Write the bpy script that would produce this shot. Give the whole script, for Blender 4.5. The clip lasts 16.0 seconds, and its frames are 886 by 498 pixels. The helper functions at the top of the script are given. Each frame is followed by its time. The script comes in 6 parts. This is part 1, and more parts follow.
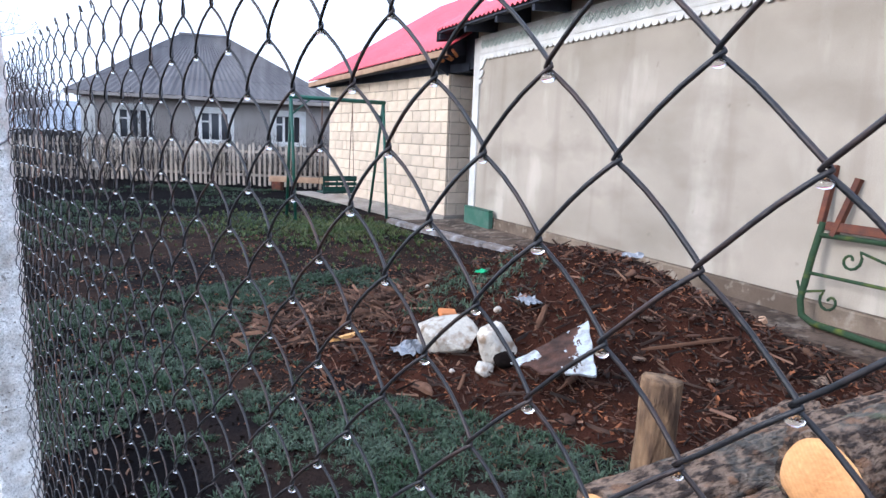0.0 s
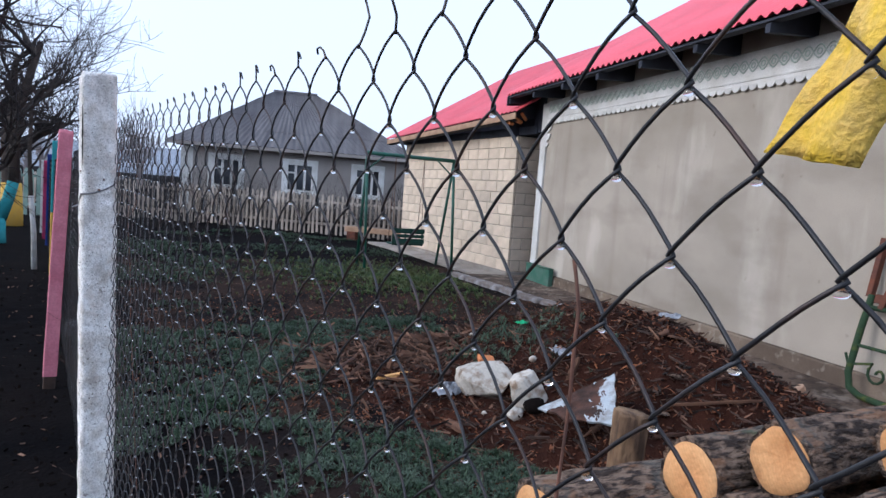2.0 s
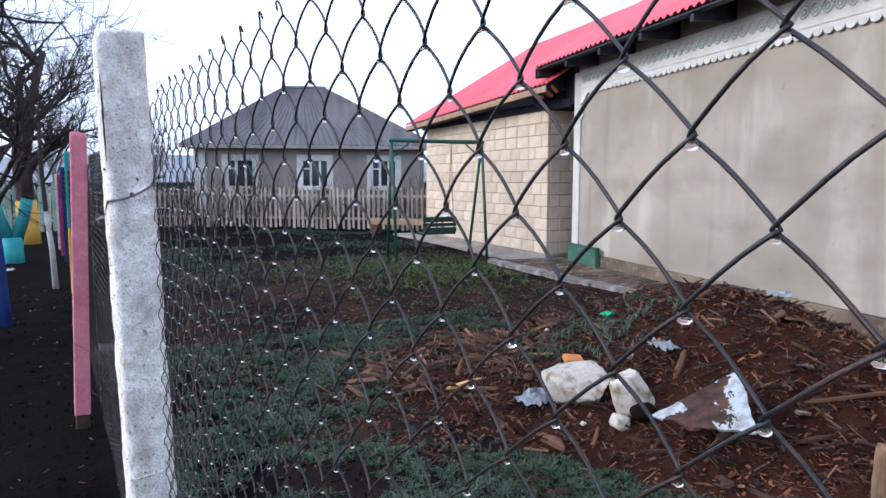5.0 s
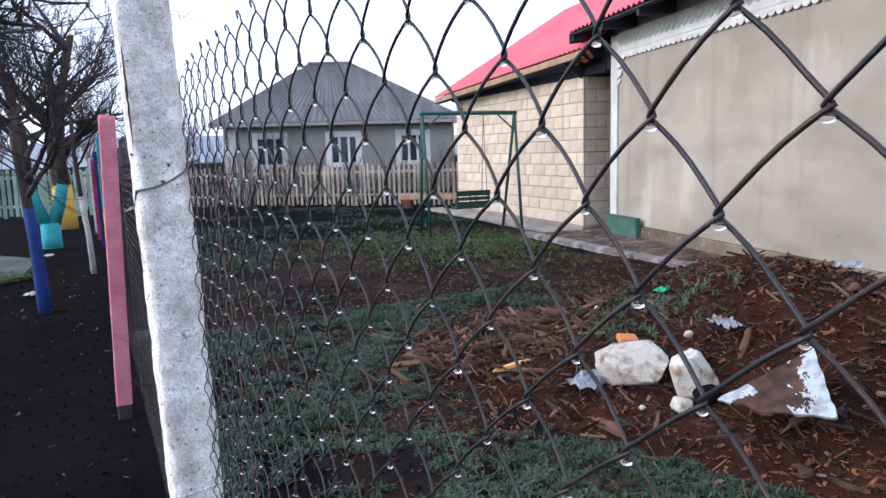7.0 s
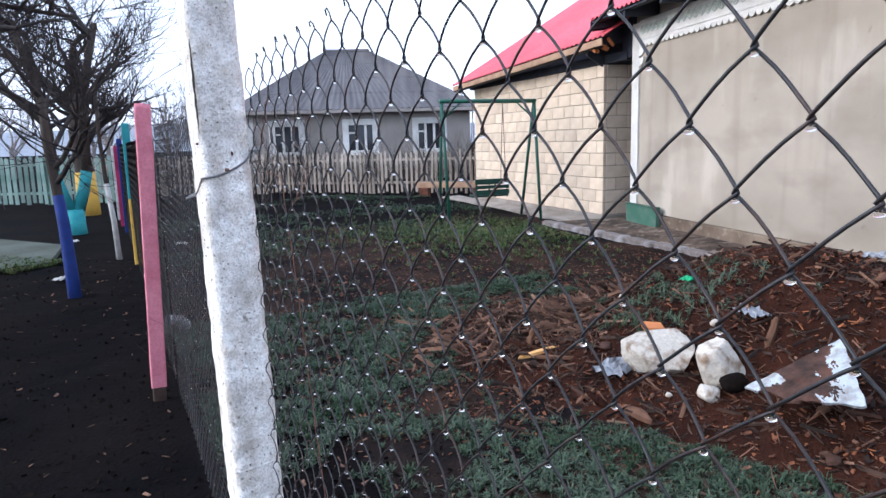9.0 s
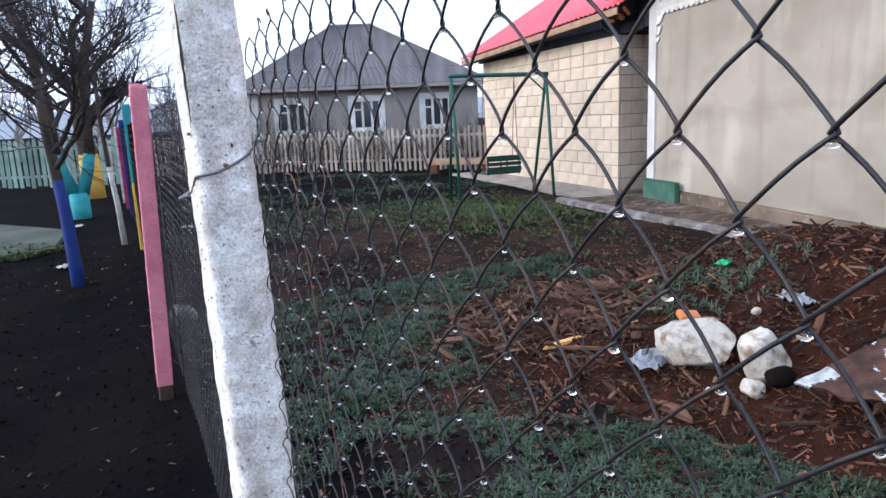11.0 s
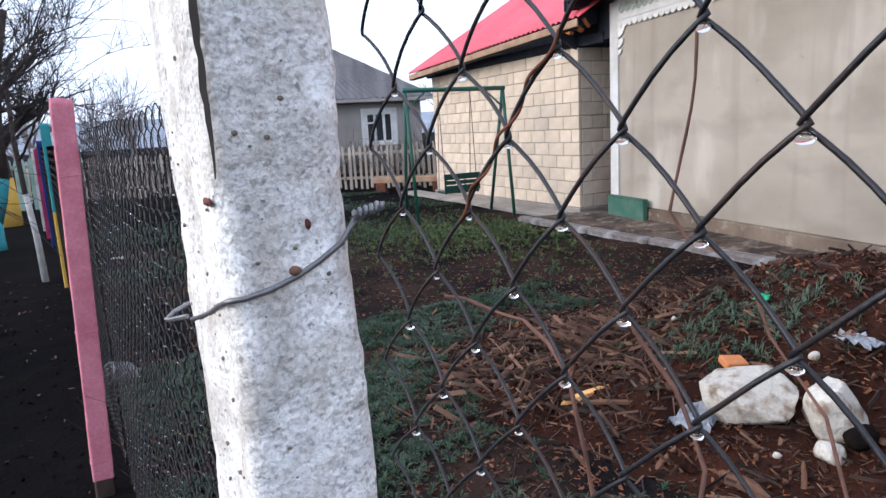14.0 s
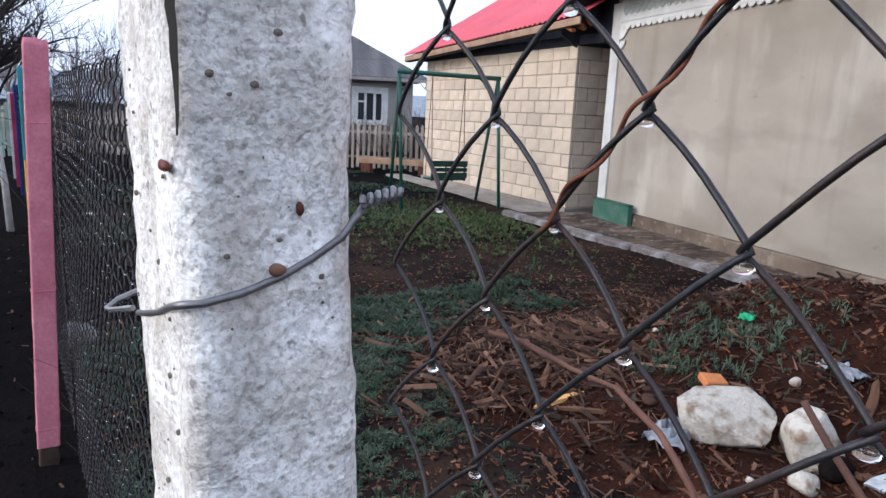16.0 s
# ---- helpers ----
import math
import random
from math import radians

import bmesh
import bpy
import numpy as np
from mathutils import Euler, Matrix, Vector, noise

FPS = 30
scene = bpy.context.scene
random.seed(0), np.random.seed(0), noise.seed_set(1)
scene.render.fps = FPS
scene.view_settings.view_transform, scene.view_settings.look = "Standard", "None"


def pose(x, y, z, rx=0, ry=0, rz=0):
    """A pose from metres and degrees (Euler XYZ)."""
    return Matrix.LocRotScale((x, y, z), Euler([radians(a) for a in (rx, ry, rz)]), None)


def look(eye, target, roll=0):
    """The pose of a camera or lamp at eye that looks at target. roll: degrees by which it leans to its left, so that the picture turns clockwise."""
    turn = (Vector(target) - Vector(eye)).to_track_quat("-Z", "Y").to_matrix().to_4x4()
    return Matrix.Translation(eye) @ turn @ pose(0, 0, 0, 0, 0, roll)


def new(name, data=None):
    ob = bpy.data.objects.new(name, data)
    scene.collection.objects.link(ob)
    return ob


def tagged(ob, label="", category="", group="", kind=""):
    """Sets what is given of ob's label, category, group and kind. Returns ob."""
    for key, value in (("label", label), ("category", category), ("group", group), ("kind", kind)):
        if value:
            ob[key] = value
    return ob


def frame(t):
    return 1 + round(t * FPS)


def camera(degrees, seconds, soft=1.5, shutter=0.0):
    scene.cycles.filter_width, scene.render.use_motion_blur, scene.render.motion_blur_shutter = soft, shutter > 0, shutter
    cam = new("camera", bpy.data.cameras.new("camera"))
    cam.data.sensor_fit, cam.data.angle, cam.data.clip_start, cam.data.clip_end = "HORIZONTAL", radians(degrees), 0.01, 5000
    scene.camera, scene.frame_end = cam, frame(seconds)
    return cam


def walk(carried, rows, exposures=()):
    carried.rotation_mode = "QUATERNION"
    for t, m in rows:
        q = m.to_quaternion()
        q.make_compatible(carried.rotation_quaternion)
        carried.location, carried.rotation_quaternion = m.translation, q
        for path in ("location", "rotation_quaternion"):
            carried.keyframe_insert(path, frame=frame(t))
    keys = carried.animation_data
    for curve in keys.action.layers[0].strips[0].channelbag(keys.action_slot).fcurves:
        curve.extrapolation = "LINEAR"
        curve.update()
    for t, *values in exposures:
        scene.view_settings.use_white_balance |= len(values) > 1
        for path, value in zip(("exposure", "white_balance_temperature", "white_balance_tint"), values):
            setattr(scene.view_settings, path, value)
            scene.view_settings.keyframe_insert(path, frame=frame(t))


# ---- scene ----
cam = camera(67.2, 16.0)
PATH = [
    (0, (2.1992, -0.1710, 1.4059), (1.7584, 1.7530, 1.0847), 2.19),
    (0.5, (2.3161, -0.3353, 1.3701), (1.8513, 1.5836, 1.0518), 5.90),
    (1, (2.4329, -0.3961, 1.3722), (1.8550, 1.4857, 1.0190), 1.13),
    (1.5, (2.4842, -0.4607, 1.4275), (1.7780, 1.3763, 1.0703), -4.07),
    (2, (2.4837, -0.4416, 1.4203), (1.8150, 1.4363, 1.2535), 4.39),
    (2.5, (2.4673, -0.4101, 1.4056), (1.8326, 1.4685, 1.1445), 3.64),
    (3, (2.4009, -0.3541, 1.4021), (1.8183, 1.5390, 1.1259), 2.85),
    (3.5, (2.2798, -0.2693, 1.3884), (1.5975, 1.5952, 1.1474), 2.30),
    (4, (2.1649, -0.1899, 1.3736), (1.4422, 1.6627, 1.1590), 1.31),
    (6.3, (1.8434, 0.1154, 1.3985), (1.1658, 1.9830, 1.1697), -1.74),
    (6.5, (1.8402, 0.1159, 1.3872), (1.0737, 1.9397, 1.0936), -1.64),
    (7, (1.8276, 0.1289, 1.3907), (1.0404, 1.9448, 1.1028), -1.73),
    (7.5, (1.7863, 0.1415, 1.3830), (1.0377, 1.9706, 1.0755), -0.06),
    (8, (1.8087, 0.0983, 1.3839), (1.0462, 1.9217, 1.0773), -0.34),
    (8.5, (1.8030, 0.0848, 1.3852), (0.9595, 1.8676, 1.0535), -1.03),
    (9, (1.7748, 0.0583, 1.3967), (0.9504, 1.8520, 1.0752), -1.59),
    (9.5, (1.8011, 0.0655, 1.3851), (0.9399, 1.8158, 0.9438), -2.14),
    (12, (1.3786, 0.4277, 1.4301), (0.5539, 2.2154, 1.0779), -2.65),
    (12.5, (1.2726, 0.5047, 1.4216), (0.5084, 2.3180, 1.0630), -1.84),
    (13, (1.2058, 0.5951, 1.4245), (0.5759, 2.4544, 1.0422), -3.78),
    (13.5, (1.1519, 0.6338, 1.4352), (0.4485, 2.4727, 1.0825), -3.14),
    (14, (1.0892, 0.6950, 1.4436), (0.4178, 2.5449, 1.0870), -3.06),
    (14.5, (1.0329, 0.7708, 1.4421), (0.5994, 2.6948, 1.1113), -0.50),
    (15, (1.0243, 0.7977, 1.4504), (0.5216, 2.7161, 1.1919), -3.40),
    (15.5, (1.0180, 0.8083, 1.4356), (0.4746, 2.6972, 1.0657), 1.27),
    (16, (1.0202, 0.7968, 1.4337), (0.4140, 2.6612, 1.0382), 2.66),
]
EXPOSURES = [(t, stops, 5500 if t < 4.5 else 5620 if t < 12.2 else 5750, 11) for t, stops in ((0, 0.95), (0.5, 0.86), (1, 0.85), (1.5, 0.9), (2, 0.25), (2.5, 0.36), (4, 0.56), (6.5, 0.64), (7, 0.70), (8.5, 0.76), (9.5, 0.83), (12, 0.68), (14, 0.6), (14.5, 0.5), (15, 0.34), (15.5, 0.48), (16, 0.42))]
walk(cam, [(t, look(eye, target, roll)) for t, eye, target, roll in PATH], EXPOSURES)

# ---- world and light ----
world = bpy.data.worlds.new("world")
scene.world = world
world.use_nodes = True
wn = world.node_tree.nodes
sky = wn.new("ShaderNodeTexSky")
sky.sky_type, sky.sun_disc = "NISHITA", False
SUN_EL, SUN_AZ = 24.0, 238.0  # degrees; azimuth clockwise from +y
sky.sun_elevation, sky.sun_rotation = radians(SUN_EL), radians(SUN_AZ)
sky.air_density, sky.dust_density, sky.ozone_density = 1.0, 6.0, 1.0
hazy = wn.new("ShaderNodeMix")
hazy.data_type = "RGBA"
hazy.inputs[0].default_value = 0.72
hazy.inputs[7].default_value = (7.2, 7.75, 8.9, 1)
world.node_tree.links.new(sky.outputs[0], hazy.inputs[6])
world.node_tree.links.new(hazy.outputs[2], wn["Background"].inputs[0])
wn["Background"].inputs[1].default_value = 0.15
sun = new("sun", bpy.data.lights.new("sun", "SUN"))
sun.data.energy, sun.data.angle, sun.data.color = 1.0, radians(22), (1.0, 0.94, 0.89)
az, el = radians(SUN_AZ), radians(SUN_EL)
sun.matrix_world = look((0, 0, 30), (-math.sin(az) * math.cos(el) * 10, -math.cos(az) * math.cos(el) * 10, 30 - math.sin(el) * 10))


# ---- materials ----
def material(name, color, rough=0.8, color2=None, scale=8.0, fine=60.0, bump=0.3, metal=0.0, vary=0.15, spread=(0.35, 0.65), stretch=(1, 1, 1), spec=0.3, island=False, depth=0.01):
    """Two colours mixed by coarse noise, a fine grain over them, relief, and a shift of brightness from piece to piece."""
    m = bpy.data.materials.new(name)
    m.use_nodes = True
    n, l = m.node_tree.nodes, m.node_tree.links
    b = n["Principled BSDF"]
    b.inputs["Roughness"].default_value, b.inputs["Metallic"].default_value = rough, metal
    b.inputs["Specular IOR Level"].default_value = spec
    c2 = color2 or [c * 0.6 for c in color]
    geo = n.new("ShaderNodeTexCoord")
    mp = n.new("ShaderNodeMapping")
    mp.inputs["Scale"].default_value = stretch
    l.new(geo.outputs["Object"], mp.inputs[0])
    coarse, grain = n.new("ShaderNodeTexNoise"), n.new("ShaderNodeTexNoise")
    coarse.inputs["Scale"].default_value, coarse.inputs["Detail"].default_value = scale, 6
    grain.inputs["Scale"].default_value, grain.inputs["Detail"].default_value = fine, 4
    l.new(mp.outputs[0], coarse.inputs["Vector"])
    l.new(mp.outputs[0], grain.inputs["Vector"])
    ramp = n.new("ShaderNodeMapRange")
    ramp.inputs[1].default_value, ramp.inputs[2].default_value = spread
    l.new(coarse.outputs[0], ramp.inputs[0])
    mix = n.new("ShaderNodeMix")
    mix.data_type = "RGBA"
    mix.inputs[6].default_value, mix.inputs[7].default_value = (*color, 1), (*c2, 1)
    l.new(ramp.outputs[0], mix.inputs[0])
    if island:
        info = n.new("ShaderNodeNewGeometry").outputs["Random Per Island"]
    else:
        info = n.new("ShaderNodeObjectInfo").outputs["Random"]
    add = n.new("ShaderNodeMath")
    add.operation = "ADD"
    g1, g2 = n.new("ShaderNodeMapRange"), n.new("ShaderNodeMapRange")
    for g, w in ((g1, vary), (g2, 0.25)):
        g.inputs[3].default_value, g.inputs[4].default_value = -w, w
    l.new(info, g1.inputs[0])
    l.new(grain.outputs[0], g2.inputs[0])
    l.new(g1.outputs[0], add.inputs[0])
    l.new(g2.outputs[0], add.inputs[1])
    one = n.new("ShaderNodeMath")
    one.inputs[1].default_value = 1.0
    l.new(add.outputs[0], one.inputs[0])
    mul = n.new("ShaderNodeVectorMath")
    mul.operation = "SCALE"
    l.new(mix.outputs[2], mul.inputs[0])
    l.new(one.outputs[0], mul.inputs["Scale"])
    l.new(mul.outputs[0], b.inputs["Base Color"])
    if bump:
        bp = n.new("ShaderNodeBump")
        bp.inputs["Strength"].default_value, bp.inputs["Distance"].default_value = bump, depth
        hsum = n.new("ShaderNodeMath")
        hsum.operation = "MULTIPLY_ADD"
        hsum.inputs[1].default_value = 0.35
        l.new(grain.outputs[0], hsum.inputs[0])
        l.new(coarse.outputs[0], hsum.inputs[2])
        l.new(hsum.outputs[0], bp.inputs["Height"])
        l.new(bp.outputs[0], b.inputs["Normal"])
    return m


M_SOIL = material("damp_soil", (0.006, 0.005, 0.005), 0.95, (0.014, 0.010, 0.008), 1.6, 40, 0.9, depth=0.03, spec=0.03)
M_PATH = material("wet_black_soil", (0.0034, 0.0033, 0.0040), 0.96, (0.0075, 0.0060, 0.0058), 1.1, 40, 0.9, depth=0.03, spec=0.02)
M_GROUND = material("yard_ground", (0.0105, 0.0085, 0.0085), 0.95, (0.036, 0.022, 0.0165), 0.9, 45, 1.0, spread=(0.42, 0.62), depth=0.04, spec=0.03)
M_WEED = material("frosted_weed", (0.023, 0.050, 0.020), 0.65, (0.072, 0.102, 0.066), 3, 30, 0, vary=0.45, island=True)
M_GRASS = material("short_grass", (0.055, 0.095, 0.025), 0.65, (0.09, 0.10, 0.035), 2, 30, 0, vary=0.45, island=True)
M_HEAP = material("rotten_wood_earth", (0.019, 0.0088, 0.0065), 0.95, (0.052, 0.0195, 0.0118), 3.2, 70, 1.0, depth=0.04, spec=0.05)
M_CHIP = material("wood_chips", (0.068, 0.032, 0.020), 0.9, (0.023, 0.013, 0.010), 5, 80, 0.4, vary=0.9, island=True)
M_CRUMB = material("orange_wood_crumbs", (0.19, 0.070, 0.029), 0.9, (0.066, 0.025, 0.014), 9, 80, 0.3, vary=0.8, island=True)
M_TWIGBIT = material("dark_twig_litter", (0.030, 0.020, 0.016), 0.9, (0.06, 0.036, 0.026), 9, 80, 0.2, vary=0.7, island=True)
M_BARKSTRIP = material("damp_bark_strip", (0.145, 0.072, 0.040), 0.9, (0.065, 0.032, 0.020), 9, 90, 0.6, stretch=(0.4, 1, 1))
M_STRAW = material("dry_straw", (0.17, 0.094, 0.060), 0.85, (0.078, 0.041, 0.028), 5, 80, 0.2, vary=0.8, island=True)
M_CONCRETE = material("grey_concrete", (0.30, 0.27, 0.235), 0.9, (0.21, 0.18, 0.15), 2.2, 90, 0.5)
M_APRON = material("dirty_apron", (0.115, 0.080, 0.057), 0.92, (0.036, 0.025, 0.018), 2.6, 60, 0.8, spread=(0.38, 0.6), depth=0.02)
M_CURB = material("pale_concrete", (0.37, 0.37, 0.385), 0.9, (0.17, 0.15, 0.14), 5, 90, 0.6)
M_PLASTER = material("cement_plaster", (0.47, 0.41, 0.335), 0.92, (0.34, 0.295, 0.235), 0.75, 110, 0.35, spread=(0.4, 0.72), stretch=(1, 1, 1.5))
M_STUMP = material("grey_brown_stump", (0.27, 0.17, 0.095), 0.95, (0.09, 0.055, 0.035), 26, 110, 1.0, stretch=(1, 0.3, 1), depth=0.02)
M_PLINTH = material("plinth_render", (0.215, 0.165, 0.12), 0.92, (0.12, 0.088, 0.063), 1.6, 90, 0.5)
M_BLOCK = material("limestone_block", (0.74, 0.615, 0.475), 0.92, (0.64, 0.525, 0.395), 5, 120, 0.5, vary=0.10)
M_MORTAR = material("mortar", (0.40, 0.33, 0.25), 0.95, None, 8, 100, 0.4)
M_WHITE = material("white_paint_wood", (0.74, 0.73, 0.70), 0.7, (0.62, 0.60, 0.55), 4, 90, 0.2)
M_FRIEZE = material("pale_green_ornament", (0.50, 0.60, 0.53), 0.75, (0.58, 0.64, 0.58), 9, 90, 0.2)
M_REDROOF = material("red_painted_metal", (0.70, 0.095, 0.125), 0.42, (0.58, 0.07, 0.095), 1.2, 60, 0.1, spec=0.5)
# the bluish dark of sky-lit eave shade is put into this wood's colour
M_DARKWOOD = material("sky_tinted_dark_wood", (0.042, 0.046, 0.060), 0.85, (0.028, 0.030, 0.040), 5, 80, 0.3)
M_FASCIA = material("weathered_fascia", (0.46, 0.31, 0.20), 0.85, (0.32, 0.19, 0.12), 4, 70, 0.3)
# far roof and house render are lightened in colour for distance haze
M_SLATE = material("grey_asbestos_roof", (0.145, 0.137, 0.14), 0.85, (0.09, 0.085, 0.09), 0.9, 30, 0.4, stretch=(3, 0.4, 0.4))
M_HOUSE = material("grey_house_render", (0.37, 0.33, 0.30), 0.92, (0.28, 0.25, 0.225), 0.8, 60, 0.3)
M_GLASS = bpy.data.materials.new("window_glass")
M_GLASS.use_nodes = True
_b = M_GLASS.node_tree.nodes["Principled BSDF"]
_b.inputs["Base Color"].default_value, _b.inputs["Roughness"].default_value = (0.03, 0.035, 0.045, 1), 0.06
M_CURTAIN = material("pale_blue_curtain", (0.35, 0.5, 0.6), 0.9, (0.5, 0.6, 0.68), 6, 60, 0.1)
# both picket colours are raised to carry the haze over the far gardens
M_PICKET = material("weathered_pickets", (0.46, 0.40, 0.34), 0.9, (0.25, 0.195, 0.15), 5, 60, 0.4, vary=0.3, stretch=(1, 1, 0.3))
M_GREENP = material("hazed_green_painted_pickets", (0.15, 0.25, 0.21), 0.8, (0.30, 0.38, 0.34), 2, 60, 0.3, vary=0.3)
M_GREEN = material("green_enamel", (0.012, 0.10, 0.065), 0.45, (0.02, 0.07, 0.05), 9, 80, 0.15, spec=0.4)
M_DKGREEN = material("dark_green_paint", (0.010, 0.045, 0.032), 0.6, (0.02, 0.06, 0.045), 9, 80, 0.2)
M_BOX = material("faded_green_box_paint", (0.042, 0.125, 0.085), 0.8, (0.09, 0.155, 0.12), 4, 60, 0.3)
M_PINK = material("pink_paint", (0.66, 0.24, 0.29), 0.8, (0.55, 0.17, 0.22), 12, 90, 0.5, depth=0.006)
M_TEAL = material("teal_paint", (0.06, 0.34, 0.36), 0.8, (0.04, 0.26, 0.28), 8, 90, 0.4)
M_BLUE = material("blue_paint", (0.014, 0.035, 0.17), 0.8, (0.012, 0.025, 0.12), 8, 90, 0.4)
M_RED = material("raspberry_paint", (0.42, 0.04, 0.12), 0.8, None, 8, 90, 0.4)
M_YELLOW = material("yellow_paint", (0.68, 0.42, 0.06), 0.8, (0.6, 0.38, 0.08), 8, 90, 0.4)
M_WASH = material("limewash", (0.60, 0.60, 0.58), 0.9, (0.4, 0.38, 0.35), 10, 90, 0.4)
M_WIRE = material("oxidised_wire", (0.021, 0.021, 0.024), 0.5, (0.055, 0.028, 0.020), 25, 200, 0.2, metal=0.3, spread=(0.5, 0.75), spec=0.5)
M_ZINC = material("galvanised_tie_wire", (0.27, 0.27, 0.28), 0.45, (0.18, 0.17, 0.17), 40, 200, 0.2, metal=0.7)
M_BARK = material("dark_tree_bark", (0.075, 0.058, 0.046), 0.95, (0.035, 0.028, 0.023), 9, 60, 0.9, stretch=(1, 1, 0.35))
M_TWIG = material("bare_twigs", (0.022, 0.020, 0.022), 0.9, (0.046, 0.037, 0.031), 6, 60, 0.2, vary=0.3)
# distance haze is mixed into this pale twig colour
M_FARTWIG = material("haze_tinted_far_twigs", (0.20, 0.17, 0.165), 0.95, (0.26, 0.23, 0.22), 0.6, 10, 0)
M_LOGBARK = material("rough_log_bark", (0.27, 0.185, 0.13), 0.95, (0.045, 0.030, 0.023), 70, 210, 1.0, stretch=(1, 0.38, 1), depth=0.03, spread=(0.42, 0.57))
M_CUT = material("fresh_cut_wood", (0.72, 0.40, 0.145), 0.75, (0.60, 0.30, 0.10), 10, 90, 0.35, vary=0.08)
M_STONE = material("white_limestone_lump", (0.55, 0.505, 0.435), 0.9, (0.25, 0.18, 0.125), 15, 70, 0.9, spread=(0.49, 0.67), depth=0.02)
M_BOARD = material("peeling_white_board", (0.36, 0.39, 0.41), 0.85, (0.22, 0.21, 0.20), 20, 90, 0.5, spread=(0.45, 0.65))
M_PLASTIC = material("clear_grey_plastic", (0.17, 0.18, 0.20), 0.35, (0.30, 0.31, 0.33), 15, 60, 0.3, spec=0.5)
M_VINE = material("rose_brown_stem", (0.17, 0.082, 0.056), 0.85, (0.085, 0.045, 0.034), 40, 120, 0.4)
M_MINT = material("bright_green_scrap", (0.04, 0.48, 0.20), 0.6)
M_FLAG = material("yellow_fleece_rag", (0.88, 0.58, 0.04), 0.95, (0.80, 0.54, 0.14), 60, 400, 0.6)
M_RUST = material("rusty_iron", (0.16, 0.055, 0.03), 0.85, (0.09, 0.04, 0.03), 12, 90, 0.5)
M_MOSS = material("mossy_green_paint", (0.024, 0.050, 0.022), 0.8, (0.11, 0.125, 0.02), 9, 80, 0.3, spread=(0.54, 0.74))
M_BOARDDIRT = material("dirty_board_back", (0.085, 0.042, 0.03), 0.95, (0.03, 0.018, 0.014), 14, 80, 0.8, depth=0.02)
M_HOLE = material("dirty_pit", (0.20, 0.165, 0.125), 0.95)
M_CRACK = material("dark_crack", (0.045, 0.040, 0.034), 0.95)
M_PAD = material("mossy_concrete", (0.085, 0.10, 0.08), 0.92, (0.04, 0.05, 0.035), 1.6, 60, 0.6)
M_ORANGE = material("orange_fragment", (0.55, 0.20, 0.07), 0.8)
M_SNAIL = material("brown_pupa", (0.14, 0.04, 0.025), 0.6)
M_DROP = bpy.data.materials.new("water_drop")
M_DROP.use_nodes = True
_b = M_DROP.node_tree.nodes["Principled BSDF"]
_b.inputs["Transmission Weight"].default_value, _b.inputs["IOR"].default_value, _b.inputs["Roughness"].default_value = 1.0, 1.33, 0.0


def worn_paint(name):
    """Whitewash on concrete: rubbed through in patches to grey, speckled stone."""
    m = material(name, (0.84, 0.825, 0.79), 0.9, (0.60, 0.555, 0.49), 24, 170, 1.0, spread=(0.44, 0.68), depth=0.009)
    n, l = m.node_tree.nodes, m.node_tree.links
    tc = n.new("ShaderNodeTexCoord")
    b = n["Principled BSDF"]
    src = b.inputs["Base Color"].links[0].from_socket
    mp = n.new("ShaderNodeMapping")
    mp.inputs["Scale"].default_value = (1, 1, 0.35)
    l.new(tc.outputs["Object"], mp.inputs[0])
    for vec, scale, detail, lo, hi, amount, color in ((mp.outputs[0], 22, 8, 0.48, 0.60, 0.42, (0.46, 0.41, 0.36, 1)), (tc.outputs["Object"], 210, 5, 0.50, 0.64, 0.62, (0.37, 0.35, 0.31, 1)), (tc.outputs["Object"], 85, 3, 0.645, 0.70, 0.75, (0.17, 0.145, 0.115, 1))):
        t = n.new("ShaderNodeTexNoise")
        t.inputs["Scale"].default_value, t.inputs["Detail"].default_value = scale, detail
        l.new(vec, t.inputs["Vector"])
        r = n.new("ShaderNodeMapRange")
        r.inputs[1].default_value, r.inputs[2].default_value, r.inputs[4].default_value = lo, hi, amount
        l.new(t.outputs[0], r.inputs[0])
        fac = r.outputs[0]
        if scale == 22:
            worn = n.new("ShaderNodeMapRange")
            worn.inputs[2].default_value, worn.inputs[3].default_value = amount, 0.6
            l.new(fac, worn.inputs[0])
        elif scale == 210:
            mu = n.new("ShaderNodeMath")
            mu.operation = "MULTIPLY"
            l.new(fac, mu.inputs[0])
            l.new(worn.outputs[0], mu.inputs[1])
            fac = mu.outputs[0]
        mx = n.new("ShaderNodeMix")
        mx.data_type = "RGBA"
        mx.inputs[7].default_value = color
        l.new(fac, mx.inputs[0])
        l.new(src, mx.inputs[6])
        src = mx.outputs[2]
    l.new(src, b.inputs["Base Color"])
    return m


